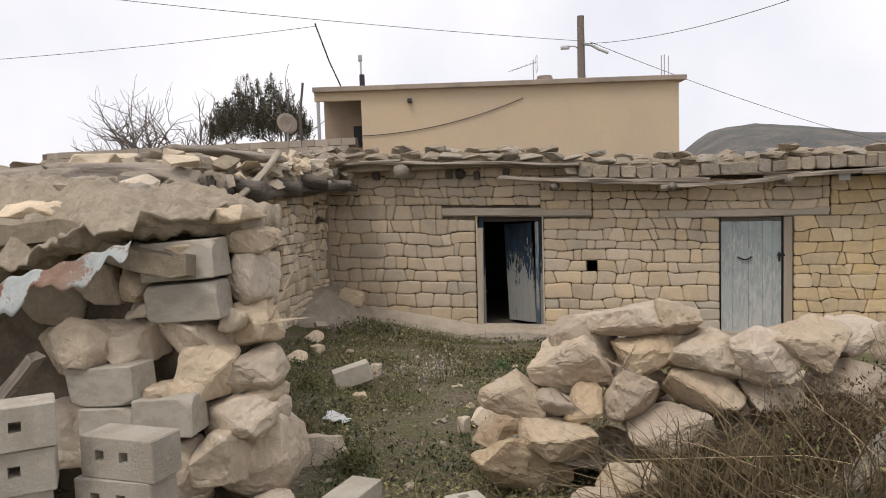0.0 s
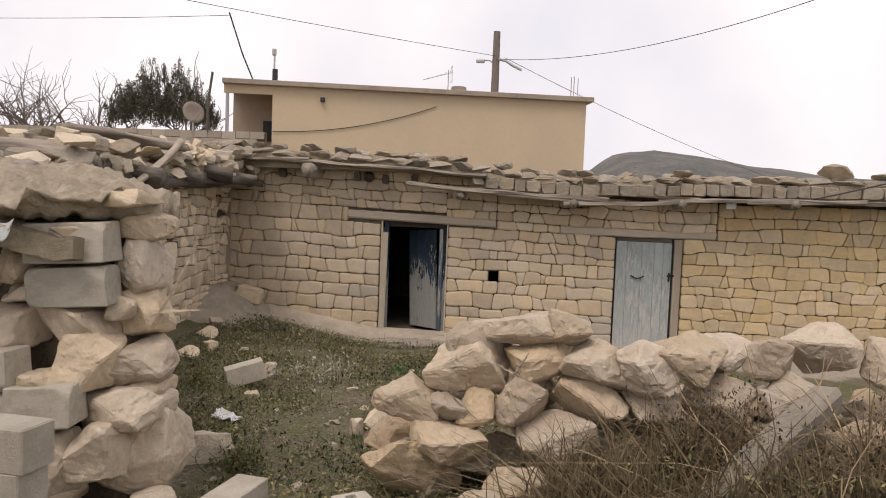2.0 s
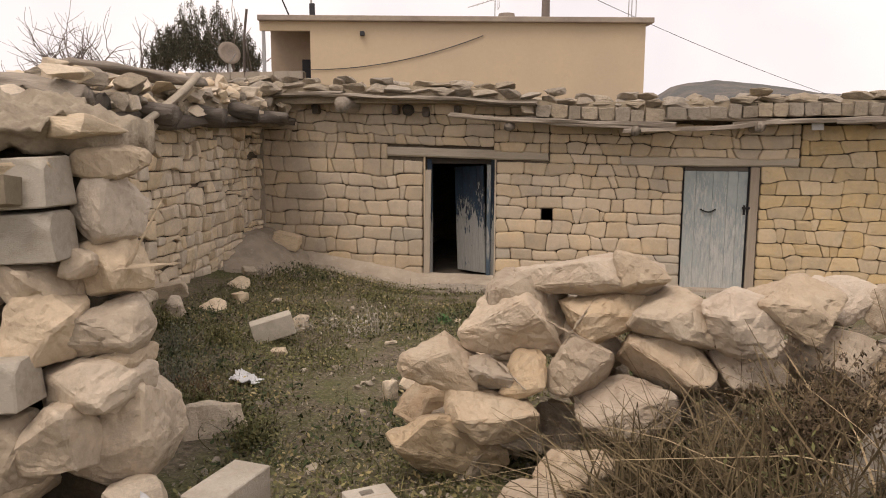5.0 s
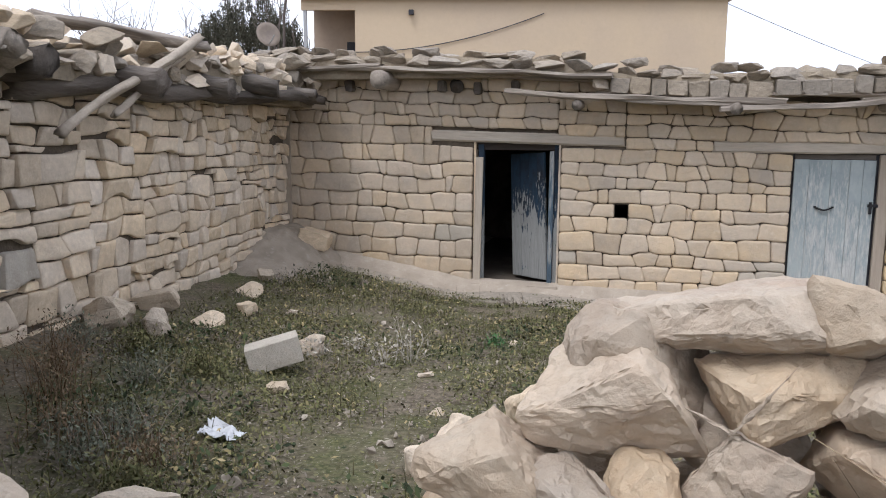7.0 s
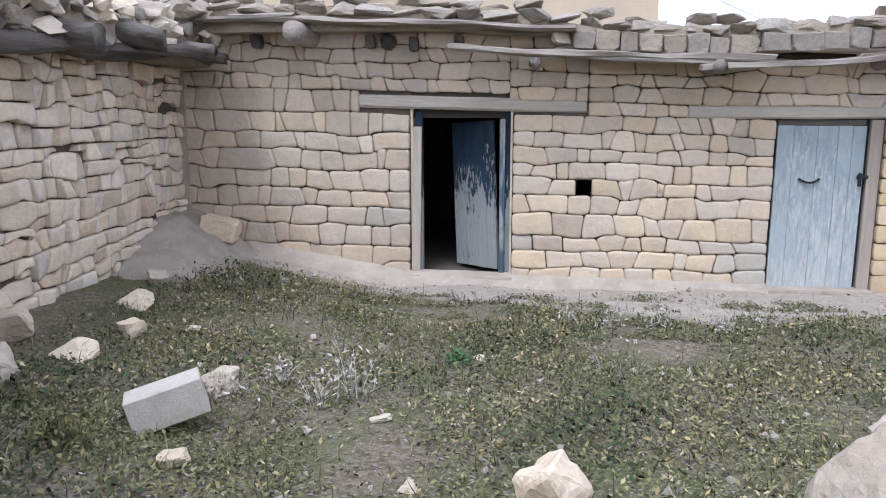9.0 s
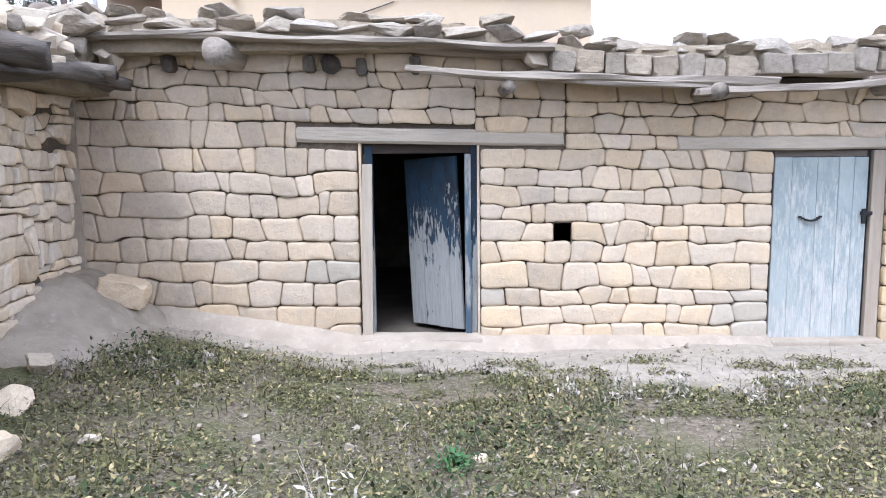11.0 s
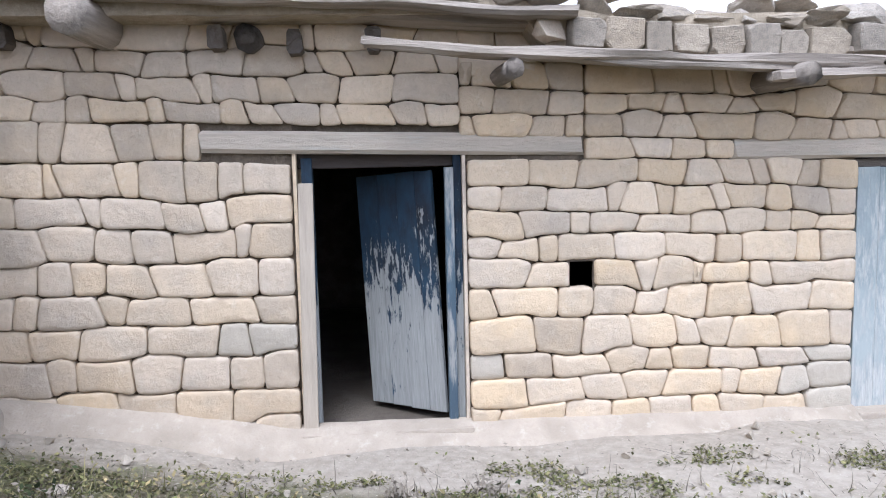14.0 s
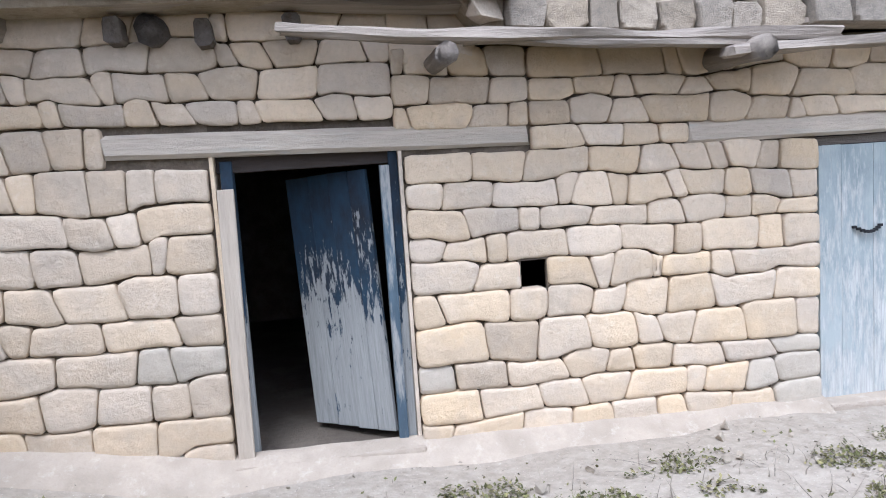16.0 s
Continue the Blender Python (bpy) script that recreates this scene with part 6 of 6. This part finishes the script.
def cable(p0, p1, sag, r=0.009, n=24, name="cable", label="black overhead cable sagging across the sky", parent=None):
    p0, p1 = Vector(p0), Vector(p1)
    ob = tube(name, [p0.lerp(p1, k / n) - Vector((0, 0, sag * 4 * (k / n) * (1 - k / n))) for k in range(n + 1)], r, CABLE, parent)
    if not parent:
        tagged(ob, label, "cable", "overhead cables")
    return ob


cable(HM @ Vector((0.02, -0.03, 3.95)), HM @ Vector((4.6, -0.03, 4.86)), 0.22, 0.012, parent=house, name="facade_wire")
# utility pole with lamp
up = empty("utility_pole", Matrix.Translation((1.1, 14.0, -0.2)), label="grey concrete utility pole with a street lamp", category="utility pole")
bm = bmesh.new()
bmesh.ops.create_cone(bm, segments=10, radius1=0.2, radius2=0.12, depth=8.3, cap_ends=True)
po = part("pole", bm, BARE, up)
po.location = (0, 0, 4.15)
lamp_arm = tube("lamp_arm", [(0, 0, 7.15), (-0.2, -0.05, 7.3), (-0.42, -0.1, 7.3)], 0.025, GREY_M, up)
bm = bmesh.new()
add_box(bm, -0.68, -0.38, -0.19, -0.03, 7.2, 7.33, 0.04)
part("lamp_head", bm, GREY_M, up, "small grey street lamp head")
tube("bracket", [(0.1, -0.05, 7.35), (0.35, -0.1, 7.28), (0.6, -0.1, 7.12), (0.9, -0.1, 6.98)], 0.05, GREY_M, up, "coiled cable at the bracket")
cable((1.1, 13.9, 7.25), (-21.5, -2.0, 8.5), 0.25)
cable((1.1, 13.9, 7.15), (12.5, -2.0, 8.0), 1.1)
cable((1.4, 13.9, 7.2), (16.5, 27.0, 3.4), 0.3, 0.010)
cable((-19.75, 7.0, 6.75), (-6.29, 8.67, 7.24), 0.12, 0.008)
cable((6.45, -0.5, 2.38), (12.5, -1.2, 4.4), 0.1, 0.012, label="black wire rising from the eaves of the stone house")

# roof clutter of the ochre house
for k, (x, h) in enumerate(((8.55, 0.62), (8.66, 0.66), (8.75, 0.6))):
    p = HM @ Vector((x, 0.25 + 0.1 * (k % 2), 5.33))
    tagged(tube("rebar", [p, p + Vector((0.0, 0, h))], 0.014, GREY_M), "bare steel starter bar standing on the roof", "rebar", "starter bars")
ant = empty("tv_antenna", HM @ Matrix.Translation((5.0, 1.0, 5.34)), label="small grey yagi television antenna on the roof", category="antenna")
tube("mast", [(0, 0, 0), (0, 0, 0.75)], 0.015, GREY_M, ant)
tube("boom", [(-0.75, 0, 0.42), (0.12, 0, 0.68)], 0.012, GREY_M, ant)
for k in range(6):
    x = -0.6 + 0.13 * k
    tube("element", [(x, -0.18, 0.46 + 0.045 * k), (x, 0.18, 0.46 + 0.045 * k)], 0.007, GREY_M, ant)
tube("grid_reflector", [(0.1, -0.2, 0.4), (0.1, 0.2, 0.4), (0.1, 0.2, 0.85), (0.1, -0.2, 0.85), (0.1, -0.2, 0.4)], 0.008, GREY_M, ant)
bm = bmesh.new()
bmesh.ops.create_cone(bm, segments=16, radius1=0.3, radius2=0.22, depth=0.3, cap_ends=True)
wt = part("roof_tank", bm, ROOFSLAB, smooth=False)
wt.matrix_world = HM @ Matrix.Translation((5.35, 1.2, 5.48))
tagged(wt, "small grey tank standing on the flat roof", "tank")
chim = empty("roof_pipe", HM @ Matrix.Translation((-0.1, 1.0, 5.34)), label="thin pipe with black cowl standing on the roof", category="pipe")
tube("pipe", [(0, 0, 0), (0, 0, 1.05)], 0.028, GREY_M, chim)
bm = bmesh.new()
add_box(bm, -0.05, 0.10, -0.06, 0.06, 0.05, 0.5, 0.03)
part("cowl", bm, BLACKISH, chim, "bent black cowl")
bm = bmesh.new()
add_box(bm, -0.07, 0.05, -0.05, 0.05, 0.88, 1.08, 0.03)
part("cap", bm, GREY_M, chim)
a0 = HM @ Vector((-0.6, 0.6, 5.34))
tagged(tube("roof_pole", [a0, a0 + Vector((-0.38, 0, 0.85)), a0 + Vector((-0.78, 0, 1.98))], 0.022, BLACKISH), "thin dark pole leaning over the house roof", "pole")
a0 = Vector((-6.4, 7.5, 3.84))
tagged(tube("leaning_stick", [a0, a0 + Vector((0.02, 0, 0.9)), a0 + Vector((0.12, 0, 1.6))], 0.035, BARE), "bent stick leaning beside the porch", "stick")

# breeze-block wall in front of the house, block by block
bw = empty("block_wall", label="unplastered breeze-block garden wall", category="wall", kind="structure")
bm = add_box(bmesh.new(), -0.195, 0.195, -0.1, 0.1, -0.095, 0.095, 0.006)
me_b = bpy.data.meshes.new("block")
bm.to_mesh(me_b)
bm.free()
me_b.materials.append(CWALL)
box("wall_core", -15.0, -4.78, 7.55, 7.69, 0.0, 3.83, MORTAR, bw)
for row in range(4):
    for k in range(25):
        x = -5.0 - 0.4 * k - (0.2 if row % 2 else 0)
        o = new("block", me_b)
        o.matrix_world = pose(x, 7.6, 3.76 - 0.2 * row + 0.006 * math.sin(k * 2.3), 0, rng.uniform(-0.6, 0.6), rng.uniform(-0.8, 0.8))
        o.parent = bw

# satellite dish
dish = empty("satellite_dish", pose(-6.85, 7.55, 3.85), label="pale satellite dish on the block wall", category="satellite dish")
bm = bmesh.new()
bmesh.ops.create_uvsphere(bm, u_segments=24, v_segments=24, radius=0.8)
bmesh.ops.delete(bm, geom=[v for v in bm.verts if v.co.z > -0.73], context="VERTS")
for v in bm.verts:
    v.co.z += 0.8
dd = part("reflector", bm, ROOFSLAB, dish, "dull beige dish", smooth=True)
dd.location, dd.rotation_euler = (0, 0, 0.48), (radians(75), 0, radians(48))
dd.modifiers.new("thickness", "SOLIDIFY").thickness = 0.015
tube("mast", [(0, 0.05, 0), (0, 0.08, 0.5)], 0.03, GREY_M, dish)
tube("feed_arm", [(0, 0, 0.25), (0.25, -0.3, 0.3), (0.38, -0.4, 0.42)], 0.015, GREY_M, dish)


# ---- trees ----
def branches(name, root, height, seed, levels, spread, mat, parent, r0, first=0.3):
    """A tapering trunk that forks into ever thinner limbs, as one mesh; gives back the tips."""
    r = random.Random(seed)
    verts, faces, tips = [], [], []

    def limb(p, d, length, rad, lv):
        seg, sides = 4, (6 if lv == 0 else 4 if lv < 3 else 3)
        prev = None
        q = p.copy()
        for k in range(seg + 1):
            rr = rad * (1 - 0.45 * k / seg)
            u = d.cross(Vector((0.3, 0.2, 0.9))).normalized()
            v = d.cross(u)
            ring = []
            for j in range(sides):
                a = 2 * math.pi * j / sides
                ring.append(len(verts))
                verts.append(q + (u * math.cos(a) + v * math.sin(a)) * rr)
            if prev:
                for j in range(sides):
                    faces.append((prev[j], prev[(j + 1) % sides], ring[(j + 1) % sides], ring[j]))
            prev = ring
            if k < seg:
                d = (d + Vector((r.gauss(0, 0.16), r.gauss(0, 0.16), r.gauss(0.03, 0.1)))).normalized()
                q = q + d * length / seg
                if lv < levels and k >= 1:
                    for _ in range(1 if lv else 2):
                        dv = (d + Vector((r.gauss(0, spread), r.gauss(0, spread), r.gauss(0.05, spread * 0.5)))).normalized()
                        limb(q.copy(), dv, length * r.uniform(0.55, 0.8), rr * 0.72, lv + 1)
        tips.append(q.copy())
    limb(Vector(root), Vector((0.02, 0, 1)), height * first, r0, 0)
    pydata(name, verts, faces, mat, parent)
    return tips


def bare_tree(x, y, z0, h, seed):
    t = empty("bare_tree", Matrix.Translation((x, y, z0)), label="leafless grey fruit tree with tangled twigs", category="tree", group="bare trees")
    branches("trunk", (0, 0, 0), h, seed, 4, 0.66, BARE, t, 0.17, 0.42)


bare_tree(-15.8, 16.5, -0.3, 7.6, 4)
bare_tree(-14.2, 15.5, -0.3, 7.2, 9)
bare_tree(-18.2, 17.5, -0.3, 7.8, 15)
bare_tree(-16.8, 15.0, -0.3, 7.4, 21)


def evergreen(x, y, z0, h, seed):
    t = empty("evergreen_tree", Matrix.Translation((x, y, z0)), label="dark dense evergreen tree with upright shoots", category="tree")
    tips = branches("trunk", (0, 0, 0), h, seed, 3, 0.42, BARE, t, 0.16, 0.45)
    r = random.Random(seed)
    spots, roots, hs = [], [], []
    for k in range(330):
        a, u = r.uniform(0, 2 * math.pi), r.uniform(0, 1)
        rad = 1.95 * math.sqrt(r.uniform(0.05, 1))
        zc = h * 0.62 + (h * 0.27) * (1 - (rad / 2.0) ** 2) * r.uniform(0.2, 1.0)
        c = Vector((math.cos(a) * rad, math.sin(a) * rad, zc))
        lean_ = Vector((c.x * 0.16, c.y * 0.16, 1)).normalized()
        ln = r.uniform(0.4, 0.85)
        roots.append(c)
        hs.append(ln)
        for _ in range(150):
            f = r.uniform(0, 1)
            spots.append(c + lean_ * ln * f + Vector((r.gauss(0, 0.09), r.gauss(0, 0.09), 0)) * (1.25 - f))
    leaf_cloud("crown", spots, EVERGREEN, 0.085, t, tilt=0.9, aspect=0.35, seed=seed)
    blades("shoot_stuff", roots, [q * 1.25 for q in hs], EVERGREEN, 0.02, 0.15, seed, t, curl=0.1)


evergreen(-11.9, 16.0, -0.2, 7.8, 8)


# ---- far hill ----
def hill():
    verts, faces = [], []
    nx, ny = 90, 26
    for j in range(ny + 1):
        for i_ in range(nx + 1):
            x, y = -50 + 560 * i_ / nx, 260 + 260 * j / ny
            ridge = float(np.interp(x - 8, [-60, 20, 40, 60, 95, 150, 220, 320, 500], [0, 15, 31, 33, 29, 23, 21, 14, 4]))
            prof = math.sin(math.pi * min(1, j / ny * 0.9 + 0.02)) ** 0.8
            z_ = ridge * prof + 1.6 * prof * noise.fractal(Vector((x * 0.03, y * 0.03, 1)), 0.9, 2, 5) - 1.0
            verts.append((x, y, z_))
    for j in range(ny):
        for i_ in range(nx):
            a = j * (nx + 1) + i_
            faces.append((a, a + 1, a + nx + 2, a + nx + 1))
    tagged(pydata("backdrop_hill", verts, faces, HILLM, smooth=True), "distant dark scrub-covered hill under grey sky", "hill", kind="structure")


hill()
